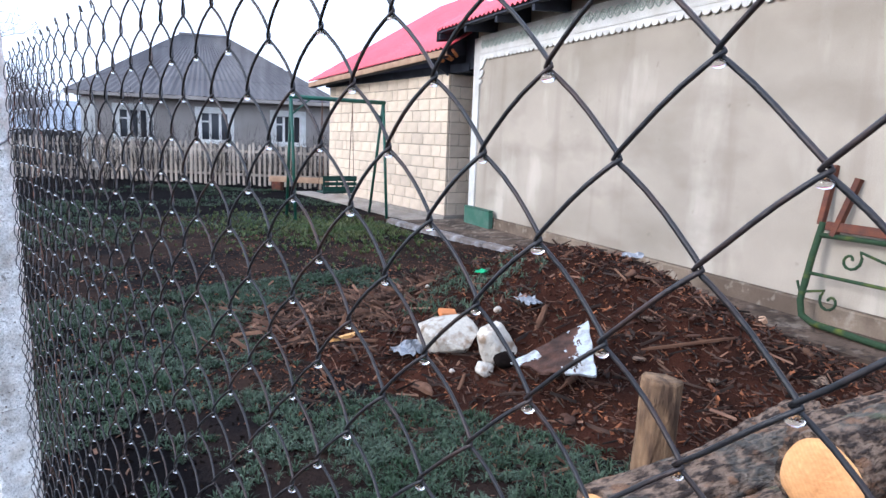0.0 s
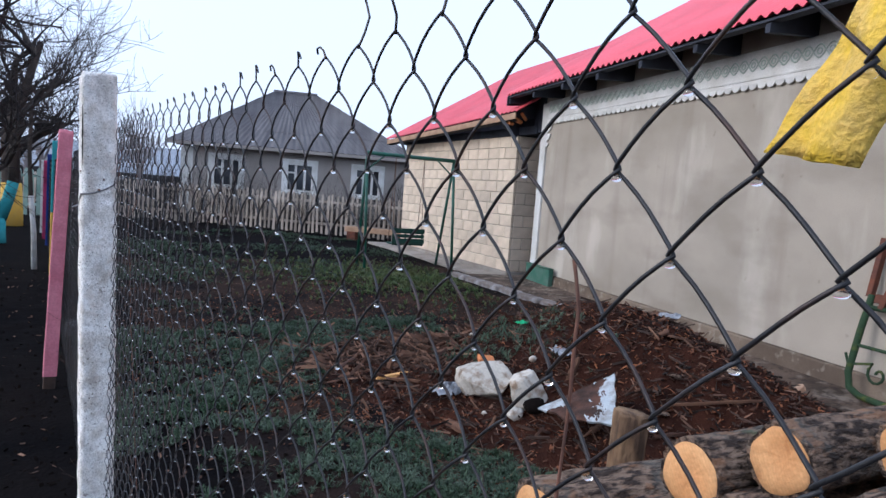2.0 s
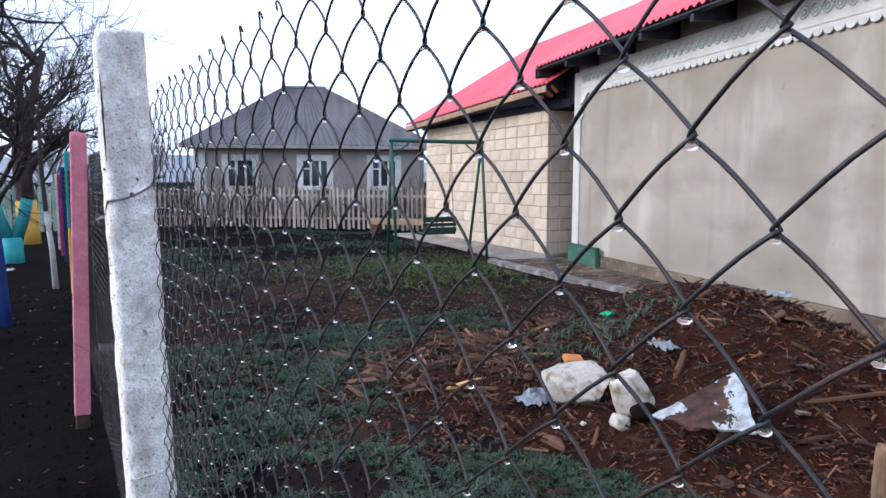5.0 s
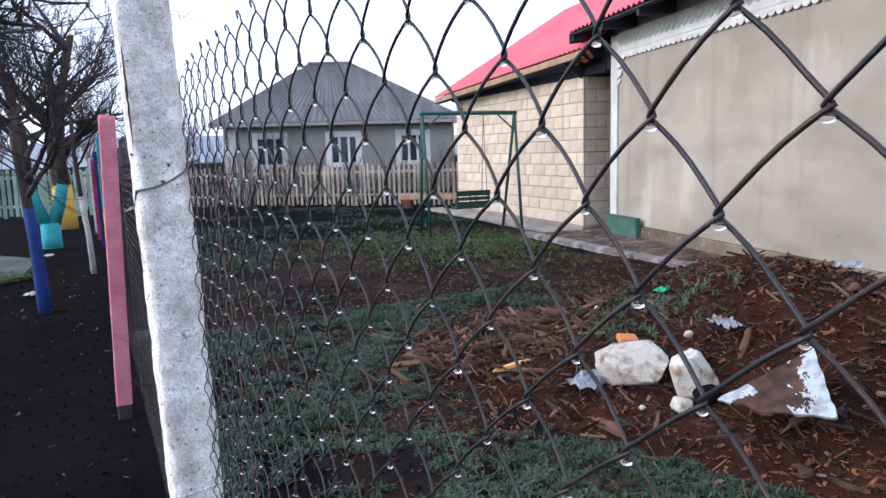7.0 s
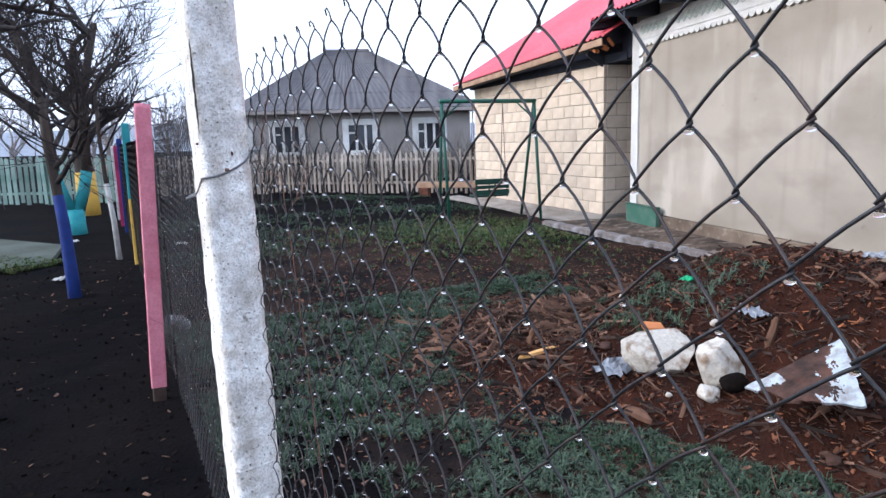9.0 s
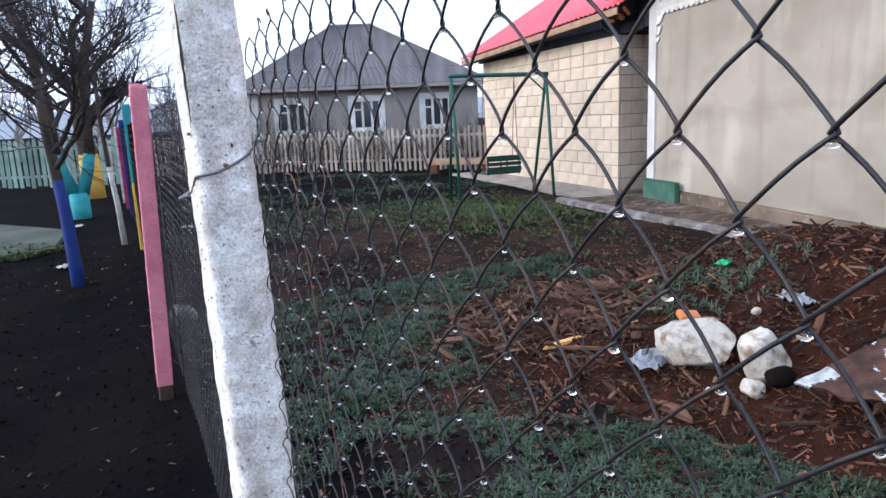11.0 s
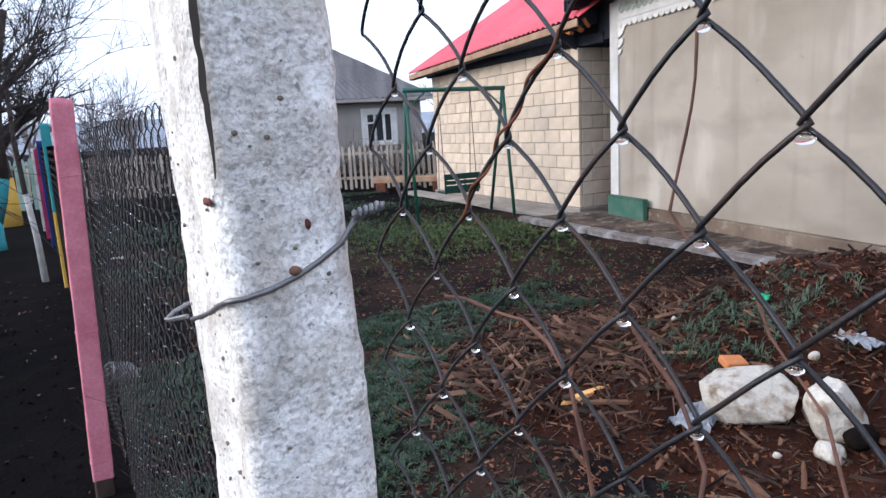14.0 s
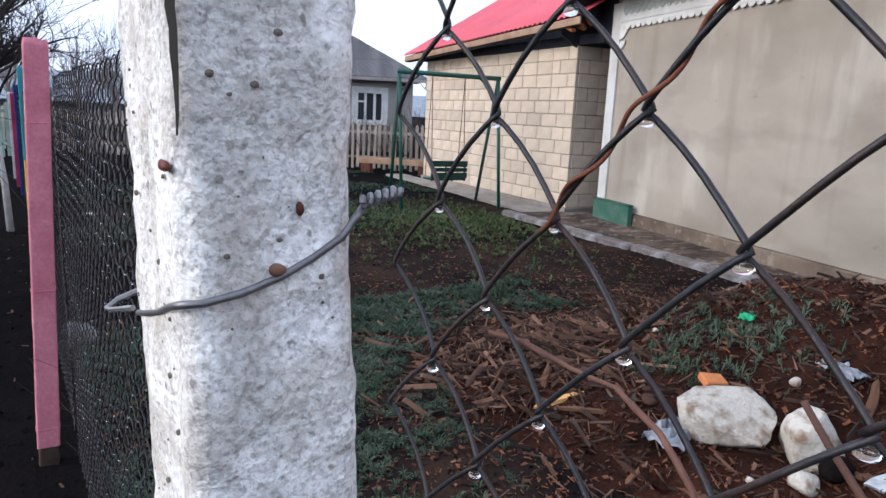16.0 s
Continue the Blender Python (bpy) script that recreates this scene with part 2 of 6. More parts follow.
def stained(m, layers):
    """Lays washed-out stains, each from its own stretched noise, over a material's colour."""
    n, l = m.node_tree.nodes, m.node_tree.links
    b, tc = n["Principled BSDF"], n.new("ShaderNodeTexCoord")
    src = b.inputs["Base Color"].links[0].from_socket
    for stretch, scale, detail, lo, hi, amount, color in layers:
        mp, t, r, mx = n.new("ShaderNodeMapping"), n.new("ShaderNodeTexNoise"), n.new("ShaderNodeMapRange"), n.new("ShaderNodeMix")
        mp.inputs["Scale"].default_value = stretch
        l.new(tc.outputs["Object"], mp.inputs[0])
        l.new(mp.outputs[0], t.inputs["Vector"])
        t.inputs["Scale"].default_value, t.inputs["Detail"].default_value = scale, detail
        r.inputs[1].default_value, r.inputs[2].default_value, r.inputs[4].default_value = lo, hi, amount
        l.new(t.outputs[0], r.inputs[0])
        mx.data_type = "RGBA"
        mx.inputs[7].default_value = (*color, 1)
        l.new(r.outputs[0], mx.inputs[0])
        l.new(src, mx.inputs[6])
        src = mx.outputs[2]
    l.new(src, b.inputs["Base Color"])


stained(M_PLASTER, (((1, 1, 0.35), 1.7, 5, 0.56, 0.70, 0.55, (0.60, 0.55, 0.47)), ((1, 1, 2.2), 0.9, 6, 0.52, 0.68, 0.5, (0.25, 0.21, 0.165)), ((1.6, 1, 0.12), 2.2, 4, 0.58, 0.75, 0.45, (0.26, 0.215, 0.17)), ((1, 1, 1), 9, 3, 0.68, 0.74, 0.4, (0.20, 0.17, 0.13))))
stained(M_REDROOF, (((6, 0.6, 0.6), 1.2, 4, 0.55, 0.75, 0.4, (0.45, 0.09, 0.09)), ((2, 1, 1), 3.0, 4, 0.6, 0.75, 0.35, (0.66, 0.14, 0.16))))
stained(M_PLINTH, (((1, 1, 0.6), 2.2, 6, 0.45, 0.62, 0.65, (0.085, 0.06, 0.043)), ((1, 1, 1), 9, 4, 0.58, 0.70, 0.5, (0.40, 0.35, 0.28))))
stained(M_APRON, (((1, 1, 1), 6, 5, 0.54, 0.66, 0.6, (0.28, 0.235, 0.19)), ((1, 1, 1), 18, 4, 0.52, 0.62, 0.6, (0.025, 0.017, 0.013))))
stained(M_CURB, (((1, 1, 1), 8, 5, 0.5, 0.62, 0.6, (0.13, 0.10, 0.08)),))
stained(M_LOGBARK, (((1, 0.6, 1), 13, 6, 0.54, 0.62, 0.55, (0.15, 0.145, 0.125)), ((1, 0.5, 1), 26, 6, 0.57, 0.64, 0.7, (0.29, 0.155, 0.085)), ((1, 0.8, 1), 7, 4, 0.66, 0.74, 0.6, (0.12, 0.15, 0.05))))
stained(M_HOUSE, (((1, 1, 0.4), 1.1, 5, 0.52, 0.7, 0.5, (0.20, 0.175, 0.155)),))
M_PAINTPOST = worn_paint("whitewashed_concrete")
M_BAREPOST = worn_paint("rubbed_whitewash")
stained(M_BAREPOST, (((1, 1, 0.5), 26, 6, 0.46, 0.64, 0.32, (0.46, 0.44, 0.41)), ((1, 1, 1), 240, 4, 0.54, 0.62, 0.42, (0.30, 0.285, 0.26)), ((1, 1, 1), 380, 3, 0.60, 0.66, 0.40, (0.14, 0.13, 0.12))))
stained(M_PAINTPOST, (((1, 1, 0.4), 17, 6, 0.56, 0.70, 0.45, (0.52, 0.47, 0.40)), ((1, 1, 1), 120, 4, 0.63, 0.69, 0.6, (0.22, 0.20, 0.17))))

# ---- mesh tools ----
class Geo:
    """Collects vertices and faces, then becomes one mesh."""

    def __init__(self):
        self.v, self.f, self.smooth = [], [], False

    def add(self, verts, faces):
        k = len(self.v)
        self.v += [tuple(p) for p in verts]
        self.f += [tuple(i + k for i in f) for f in faces]
        return self

    def box(self, x0, x1, y0, y1, z0, z1, m=None):
        pts = [(x, y, z) for z in (z0, z1) for x, y in ((x0, y0), (x1, y0), (x1, y1), (x0, y1))]
        if m is not None:
            pts = [m @ Vector(p) for p in pts]
        return self.add(pts, [(3, 2, 1, 0), (4, 5, 6, 7), (0, 1, 5, 4), (1, 2, 6, 5), (2, 3, 7, 6), (3, 0, 4, 7)])

    def bevel_box(self, x0, x1, y0, y1, z0, z1, b=0.005, m=None):
        """A box whose edges are chamfered."""
        pts = []
        for z, e in ((z0, b), (z0 + b, 0), (z1 - b, 0), (z1, b)):
            xa, xb, ya, yb = x0 + e, x1 - e, y0 + e, y1 - e
            pts += [(xa + b, ya, z), (xb - b, ya, z), (xb, ya + b, z), (xb, yb - b, z), (xb - b, yb, z), (xa + b, yb, z), (xa, yb - b, z), (xa, ya + b, z)]
        if m is not None:
            pts = [m @ Vector(p) for p in pts]
        faces = [tuple(range(7, -1, -1)), tuple(range(24, 32))]
        for r in range(3):
            faces += [(r * 8 + i, r * 8 + (i + 1) % 8, r * 8 + 8 + (i + 1) % 8, r * 8 + 8 + i) for i in range(8)]
        return self.add(pts, faces)

    def tube(self, pts, radii, sides=6, caps=True):
        pts = [Vector(p) for p in pts]
        if not hasattr(radii, "__len__"):
            radii = [radii] * len(pts)
        ring, out = None, []
        for i, p in enumerate(pts):
            d = (pts[min(i + 1, len(pts) - 1)] - pts[max(i - 1, 0)]).normalized()
            if ring is None:
                ring = d.orthogonal().normalized()
            else:
                ring = (ring - d * ring.dot(d))
                ring = ring.normalized() if ring.length > 1e-6 else d.orthogonal().normalized()
            o = d.cross(ring)
            out += [p + (ring * math.cos(a) + o * math.sin(a)) * radii[i] for a in (2 * math.pi * j / sides for j in range(sides))]
        faces = [(r * sides + j, r * sides + (j + 1) % sides, (r + 1) * sides + (j + 1) % sides, (r + 1) * sides + j) for r in range(len(pts) - 1) for j in range(sides)]
        if caps:
            faces += [tuple(range(sides - 1, -1, -1)), tuple(range((len(pts) - 1) * sides, len(pts) * sides))]
        return self.add(out, faces)

    def blob(self, c, size, rough=0.2, seed=0, n=10, m=3, flat=0.0):
        """A lumpy stone or clod."""
        out, faces = [], []
        rows = max(4, n // 2 + 1)
        for i in range(rows + 1):
            th = math.pi * i / rows
            for j in range(n):
                ph = 2 * math.pi * j / n
                d = Vector((math.sin(th) * math.cos(ph), math.sin(th) * math.sin(ph), math.cos(th)))
                r = 1 + rough * (noise.noise(d * 1.3 + Vector((seed * 3.7, seed, 0))) * 1.2 + 0.5 * noise.noise(d * 3.1 + Vector((0, seed * 2.1, 5))))
                p = Vector((d.x * size[0], d.y * size[1], d.z * size[2])) * r
                out.append(Vector(c) + p)
        for i in range(rows):
            faces += [(i * n + j, (i + 1) * n + j, (i + 1) * n + (j + 1) % n, i * n + (j + 1) % n) for j in range(n)]
        return self.add(out, faces)

    def mesh(self, name, mat, smooth=False):
        me = bpy.data.meshes.new(name)
        me.from_pydata(self.v, [], self.f)
        me.materials.append(mat)
        if smooth or self.smooth:
            me.polygons.foreach_set("use_smooth", [True] * len(me.polygons))
        me.update()
        return me


def part(name, geo, mat, parent, label="", smooth=False):
    """Links what geo holds as one mesh object under a thing or a part."""
    ob = new(name, geo if isinstance(geo, bpy.types.Mesh) else geo.mesh(name, mat, smooth))
    ob.parent = parent
    if label:
        ob["label"] = label
    return ob


def thing(name, m, label, category, group="", kind=""):
    """An empty at a thing's base, to carry its parts."""
    ob = new(name)
    ob.matrix_world = m
    return tagged(ob, label, category, group, kind)


def single(name, geo, mat, label, category, group="", kind="", m=None, smooth=False):
    """A thing of one mesh."""
    ob = new(name, geo if isinstance(geo, bpy.types.Mesh) else geo.mesh(name, mat, smooth))
    if m is not None:
        ob.matrix_world = m
    return tagged(ob, label, category, group, kind)


def axes(origin, x):
    """A frame at origin with its x axis along the level direction x."""
    return Matrix.Translation(origin) @ Matrix.Rotation(math.atan2(x[1], x[0]), 4, "Z")


rng = random.Random(7)
FENCE = axes((0.86, 1.07, 0), (0.78, -0.626))     # x along the wire fence towards the start, y into the yard
WALL = axes((0.183, 10.527, 0), (0.6, -0.8))      # plastered building: x along its wall, y into it
BLOCK = axes((-0.375, 11.037, 0), (0.716, -0.698))  # block building: x along its side wall towards its near corner, y into it
HOUSE = axes((-10.9, 22.17, 0), (0.87, 0.493))    # far house: x along its front, y behind it


def heap_height(x, y):
    a = 0.68 * math.exp(-0.5 * ((x - 1.95) / 0.75) ** 2 - 0.5 * ((y - 4.5) / (0.62 if y < 4.5 else 0.85)) ** 2)
    b = 0.10 * math.exp(-0.5 * ((x - 0.6) / 0.7) ** 2 - 0.5 * ((y - 4.7) / 0.55) ** 2)
    c = 0.10 * math.exp(-0.5 * ((x - 3.5) / 0.8) ** 2 - 0.5 * ((y - 3.6) / 0.8) ** 2)
    d = 0.22 * math.exp(-0.5 * ((x - 2.95) / 0.55) ** 2 - 0.5 * ((y - 4.0) / 0.55) ** 2)
    return a + b + c + d


def ground_height(x, y):
    n = noise.noise(Vector((x * 0.9, y * 0.9, 0))) * 0.025 + noise.noise(Vector((x * 4, y * 4, 3))) * 0.012
    return n * max(0.0, 1 - max(abs(x), abs(y - 6)) / 40)


# ---- ground ----
def spaced(lo, hi, step, far):
    mid = list(np.arange(lo, hi + 1e-6, step))
    up, x, s = [], hi, step
    while x < far:
        s *= 1.35
        x += s
        up.append(x)
    down, x, s = [], lo, step
    while x > -far:
        s *= 1.35
        x -= s
        down.append(x)
    return down[::-1] + [float(a) for a in mid] + up


def sheet(xs, ys, height):
    g = Geo()
    nx = len(xs)
    g.v = [(x, y, height(x, y)) for y in ys for x in xs]
    g.f = [(j * nx + i, j * nx + i + 1, (j + 1) * nx + i + 1, (j + 1) * nx + i) for j in range(len(ys) - 1) for i in range(nx - 1)]
    return g


def rough_ground(x, y):
    z = ground_height(x, y)
    if -6 < x < 5 and 0 < y < 9:
        z += noise.noise(Vector((x * 11, y * 11, 1))) * 0.014
    return z


ground = single("ground", sheet(spaced(-5, 5, 0.07, 900), spaced(-1, 10, 0.07, 900), rough_ground), M_GROUND, "dark damp bare soil with thin moss and weeds", "ground", kind="structure", smooth=True)
ground.data.materials.append(M_PATH)
FENCE_IN = FENCE.inverted()
for p in ground.data.polygons:
    q = FENCE_IN @ p.center
    if q.y < (0.12 if q.x > -0.2 else 0.7) + 0.12 * noise.noise(Vector((q.x * 3, q.y * 3, 2))) or q.x < -9.5:
        p.material_index = 1


# ---- plastered building ----
def corrugated(length, rise, run, pitch_w, depth, x_shift=0.0, z_skew=0.0, thick=0.006):
    """A roof slope of corrugated sheet: ribs run up the slope; x along the eave, y up into the roof."""
    g = Geo()
    n = int(length / pitch_w * 6)
    cols = []
    for i in range(n + 1):
        x = length * i / n
        w = depth * math.cos(2 * math.pi * x / pitch_w)
        cols.append((x + x_shift, w, z_skew * x))
    rows = 7
    for side in (0, -thick):
        for r in range(rows):
            t = r / (rows - 1)
            g.v += [(x, run * t, k + rise * t + w + side) for x, w, k in cols]
    m = n + 1
    half = rows * m
    for r in range(rows - 1):
        for i in range(n):
            a = r * m + i
            g.f.append((a, a + 1, a + m + 1, a + m))
            g.f.append((half + a, half + a + m, half + a + m + 1, half + a + 1))
    for i in range(n):
        g.f.append((i, half + i, half + i + 1, i + 1))
    for r in range(rows - 1):
        for e in (0, n):
            a, b = r * m + e, (r + 1) * m + e
            g.f.append((a, b, half + b, half + a) if e == 0 else (a, half + a, half + b, b))
    return g


LEN = 13.0
barn = thing("plastered_building", WALL, "long grey cement-plastered building with red corrugated roof and carved white trim", "building")
part("wall", Geo().box(0.02, LEN, 0, 0.3, 0.27, 3.25), M_PLASTER, barn, "stained grey-beige cement plaster wall")
part("gable_wall", Geo().box(0.02, 0.32, 0.302, 6.5, 0.0, 3.2), M_PLASTER, barn)
part("back_wall", Geo().box(0.322, LEN, 6.2, 6.5, 0.0, 3.2), M_PLASTER, barn)
part("end_wall", Geo().box(LEN - 0.3, LEN, 0.302, 6.198, 0.0, 3.2), M_PLASTER, barn)
g = Geo().bevel_box(0.0, LEN, -0.05, 0.28, -0.1, 0.265, 0.012)
part("plinth", g, M_PLINTH, barn, "worn brown cement plinth")
# white corner board with a scalloped bracket at its head
g = Geo().bevel_box(-0.045, 0.155, -0.03, 0.02, 0.27, 3.0, 0.004)
corner = part("corner_board", g, M_WHITE, barn, "white painted corner board")
for k, (r, dx, dz) in enumerate(((0.17, 0.15, 2.68), (0.12, 0.16, 2.50), (0.075, 0.16, 2.36))):
    g = Geo()
    pts = [(dx, dz)] + [(dx + r * math.cos(a), dz - r * math.sin(a) * 0.9) for a in (math.pi / 2 * i / 8 for i in range(9))]
    n = len(pts)
    g.add([(x, -0.026, z) for x, z in pts] + [(x, -0.006, z) for x, z in pts], [tuple(range(n)), tuple(range(2 * n - 1, n - 1, -1))] + [(i, n + i, n + (i + 1) % n, (i + 1) % n) for i in range(n)])
    part("bracket_scallop", g, M_WHITE, corner)
# frieze board, its pale green ornament and the scalloped valance below it
frieze = part("frieze_board", Geo().bevel_box(0.158, LEN, -0.03, 0.0, 2.745, 3.02, 0.004), M_WHITE, barn, "white painted frieze board with pale green carving")
part("frieze_moulding", Geo().bevel_box(0.158, LEN, -0.042, -0.0305, 2.735, 2.757, 0.003), M_WHITE, frieze)
g = Geo()
for sgn in (-1, 1):
    g.tube([(0.2 + 0.02 * i, -0.034, 2.885 + sgn * 0.058 * math.sin(0.02 * i * 2 * math.pi / 0.26)) for i in range(int((LEN - 0.4) / 0.02))], 0.008, 4, False)
x = 0.2 + 0.065
while x < LEN - 0.2:
    g.tube([(x + 0.026 * math.cos(t), -0.034, 2.885 + 0.026 * math.sin(t)) for t in (2 * math.pi * a / 10 for a in range(11))], 0.007, 4, False)
    x += 0.13
part("frieze_carving", g, M_FRIEZE, frieze, "pale green scrolled carving", True)
valance = part("valance", Geo().bevel_box(0.16, LEN, -0.034, -0.022, 2.70, 2.735, 0.002), M_WHITE, barn, "white scalloped valance strip")
w, k = 0.115, 8
pts = [(0, 2.702)] + [(w * (0.5 - 0.5 * math.cos(math.pi * a / k)), 2.70 - 0.055 * math.sin(math.pi * a / k)) for a in range(1, k)] + [(w, 2.702)]
n = len(pts)
scallop = Geo().add([(px, -0.0335, z) for px, z in pts] + [(px, -0.0225, z) for px, z in pts], [tuple(range(n)), tuple(range(2 * n - 1, n - 1, -1))] + [(i, n + i, n + (i + 1) % n, (i + 1) % n) for i in range(n)]).mesh("scallop", M_WHITE)
x = 0.16
while x < LEN - w:
    part("scallop", scallop, M_WHITE, valance).matrix_local = Matrix.Translation((x, 0, 0))
    x += w
# roof with soffit boards and rafter ends
roof = part("roof", corrugated(LEN + 0.9, 2.55, 4.2, 0.13, 0.02, -0.42), M_REDROOF, barn, "red corrugated metal roof", True)
roof.matrix_local = Matrix.Translation((0, -0.55, 3.13))
g = corrugated(LEN + 0.9, 2.55, 4.2, 0.13, 0.02, -0.42)
g.v = [(x, -y, z) for x, y, z in g.v]
g.f = [tuple(reversed(f)) for f in g.f]
back = part("roof_back_slope", g, M_REDROOF, barn, "", True)
back.matrix_local = Matrix.Translation((0, 7.86, 3.13))
for i in range(5):
    y0 = -0.53 + i * 0.115
    part("soffit_board", Geo().box(-0.4, LEN + 0.4, y0, y0 + 0.108, 3.085 + (y0 + 0.55) * 0.607 - 0.02, 3.085 + (y0 + 0.55) * 0.607), M_DARKWOOD, barn, "dark weathered soffit board, sky-lit shade in its bluish colour")
for i in range(15):
    x = -0.36 + i * 0.95
    g = Geo()
    g.add([(x + a, y, z) for a in (0, 0.06) for y, z in ((-0.52, 2.985), (0.0, 3.02), (0.0, 3.37), (-0.52, 3.06))], [(0, 1, 2, 3), (7, 6, 5, 4), (0, 4, 5, 1), (1, 5, 6, 2), (2, 6, 7, 3), (3, 7, 4, 0)])
    part("rafter_end", g, M_DARKWOOD, barn)
# bargeboards that close the roof's ends
for x in (-0.40, LEN + 0.36):
    g = Geo().add([(x + a, y, z) for a in (0, 0.03) for y, z in ((-0.54, 2.95), (-0.54, 3.10), (3.65, 5.63), (3.65, 5.35), (0.0, 3.02))], [(0, 1, 2, 3, 4), (9, 8, 7, 6, 5)] + [(i, i + 5, (i + 1) % 5 + 5, (i + 1) % 5) for i in range(5)])
    part("bargeboard", g, M_DARKWOOD, barn)
part("eave_end_board", Geo().box(-0.37, 0.018, -0.02, 0.0, 2.55, 3.42), M_DARKWOOD, barn)
# triangular gable boards
g = Geo()
g.add([(-0.02, 0.0, 3.2), (-0.02, 6.5, 3.2), (-0.02, 3.65, 5.5), (0.02, 0.0, 3.2), (0.02, 6.5, 3.2), (0.02, 3.65, 5.5)], [(2, 1, 0), (3, 4, 5), (0, 1, 4, 3), (1, 2, 5, 4), (2, 0, 3, 5)])
part("gable_boarding", g, M_DARKWOOD, barn)

# dirty concrete apron between the plastered wall and the kerb, which runs on from the block wall
apron = Geo()
n = 44
pts_in, pts_out = [], []
for i in range(n + 1):
    t = i / n
    a = WALL @ Vector((-0.3 + 11.0 * t, -0.035, 0.12))
    b = BLOCK @ Vector((-0.1 + 9.4 * t, -0.84, 0.06)) if t < 0.46 else WALL @ Vector((-0.45 + 11.0 * t, -0.42 + 0.05 * noise.noise(Vector((t * 30, 0, 0))), 0.055))
    pts_in.append(a)
    pts_out.append(b)
m_ = n + 1
apron.add(pts_in + pts_out + [Vector((p.x, p.y, -0.06)) for p in pts_out], [(i, i + m_, i + m_ + 1, i + 1) for i in range(n)] + [(i + m_, i + 2 * m_, i + 2 * m_ + 1, i + m_ + 1) for i in range(n)])
single("pavement", apron, M_APRON, "worn brownish concrete apron along the plastered wall", "pavement", kind="structure")
apron2 = Geo().bevel_box(-6.0, -0.12, -0.50, -0.045, -0.08, 0.05, 0.015)
single("pavement", apron2, M_CONCRETE, "pale concrete apron along the block wall", "pavement", kind="structure", m=BLOCK)
for i in range(8):
    g = Geo().bevel_box(0, 0.545, -0.15, 0.0, -0.12, 0.075 + 0.012 * noise.noise(Vector((i * 1.7, 0, 0))), 0.025)
    single("kerb_strip", g, M_CURB, "pale grey crumbling cement kerb beside the apron", "kerb", "apron kerb pieces", "structure", BLOCK @ Matrix.Translation((-0.25 + i * 0.55, -0.85 + 0.03 * noise.noise(Vector((i * 2.3, 4, 0))), 0)) @ Matrix.Rotation(0.04 * noise.noise(Vector((i, 9, 0))), 4, "Z"))

# ---- block building ----
shed = thing("block_building", BLOCK, "outbuilding of bare pale limestone blocks with a red metal roof", "building")
L, HB = 5.06, 2.52
part("wall_core", Geo().box(-L + 0.012, -0.012, 0.012, 4.0, 0.1, HB - 0.01), M_MORTAR, shed, "recessed grey mortar")
part("foundation", Geo().bevel_box(-L - 0.04, 0.04, -0.04, 4.0, -0.1, 0.118, 0.012), M_CONCRETE, shed, "low concrete footing")
part("roof_beam", Geo().box(-L - 0.3, 0.55, 0.02, 0.18, HB + 0.005, HB + 0.14), M_DARKWOOD, shed)
skew = (2.80 - 2.57) / 5.85
rf = part("roof", corrugated(6.0, 2.15, 3.6, 0.13, 0.018, 0, 0), M_REDROOF, shed, "red corrugated metal roof", True)
rf.matrix_local = Matrix.Translation((-5.35, -0.42, 2.63)) @ Matrix.Rotation(-math.atan(skew), 4, "Y")
fb = part("fascia", Geo().bevel_box(0, 5.85, -0.012, 0.012, -0.10, 0.0, 0.003), M_FASCIA, shed, "bare weathered fascia board")
fb.matrix_local = Matrix.Translation((-5.33, -0.40, 2.60)) @ Matrix.Rotation(-math.atan(skew), 4, "Y")
for i in range(9):
    x = -5.1 + i * 0.68
    z = 2.60 + skew * (x + 5.33)
    g = Geo().add([(x + a, y, zz) for a in (0, 0.05) for y, zz in ((-0.385, z - 0.09), (0.05, z - 0.03), (0.05, z + 0.22), (-0.385, z))], [(0, 1, 2, 3), (7, 6, 5, 4), (0, 4, 5, 1), (1, 5, 6, 2), (2, 6, 7, 3), (3, 7, 4, 0)])
    part("rafter_end", g, M_DARKWOOD, shed)
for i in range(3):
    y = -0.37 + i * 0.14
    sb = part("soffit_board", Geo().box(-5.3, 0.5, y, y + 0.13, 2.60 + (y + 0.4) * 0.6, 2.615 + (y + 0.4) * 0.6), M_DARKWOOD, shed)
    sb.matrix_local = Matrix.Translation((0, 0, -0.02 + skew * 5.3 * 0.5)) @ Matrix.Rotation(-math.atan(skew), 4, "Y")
g = Geo().add([(-L + 0.02, 0.05, HB), (-L + 0.02, 4.0, HB), (-L + 0.02, 3.2, 4.6), (-L + 0.1, 0.05, HB), (-L + 0.1, 4.0, HB), (-L + 0.1, 3.2, 4.6)], [(0, 1, 2), (5, 4, 3), (0, 3, 4, 1), (1, 4, 5, 2), (2, 5, 3, 0)])
part("gable_boarding", g, M_DARKWOOD, shed)
g = Geo().add([(x, y, z) for x in (-0.06, -0.02) for y, z in ((-0.30, HB + 0.12), (0.02, HB - 0.05), (4.0, HB - 0.05), (3.15, 4.90), (-0.30, 2.84))], [(4, 3, 2, 1, 0), (5, 6, 7, 8, 9)] + [(i, (i + 1) % 5, (i + 1) % 5 + 5, i + 5) for i in range(5)])
part("gable_boarding", g, M_DARKWOOD, shed)
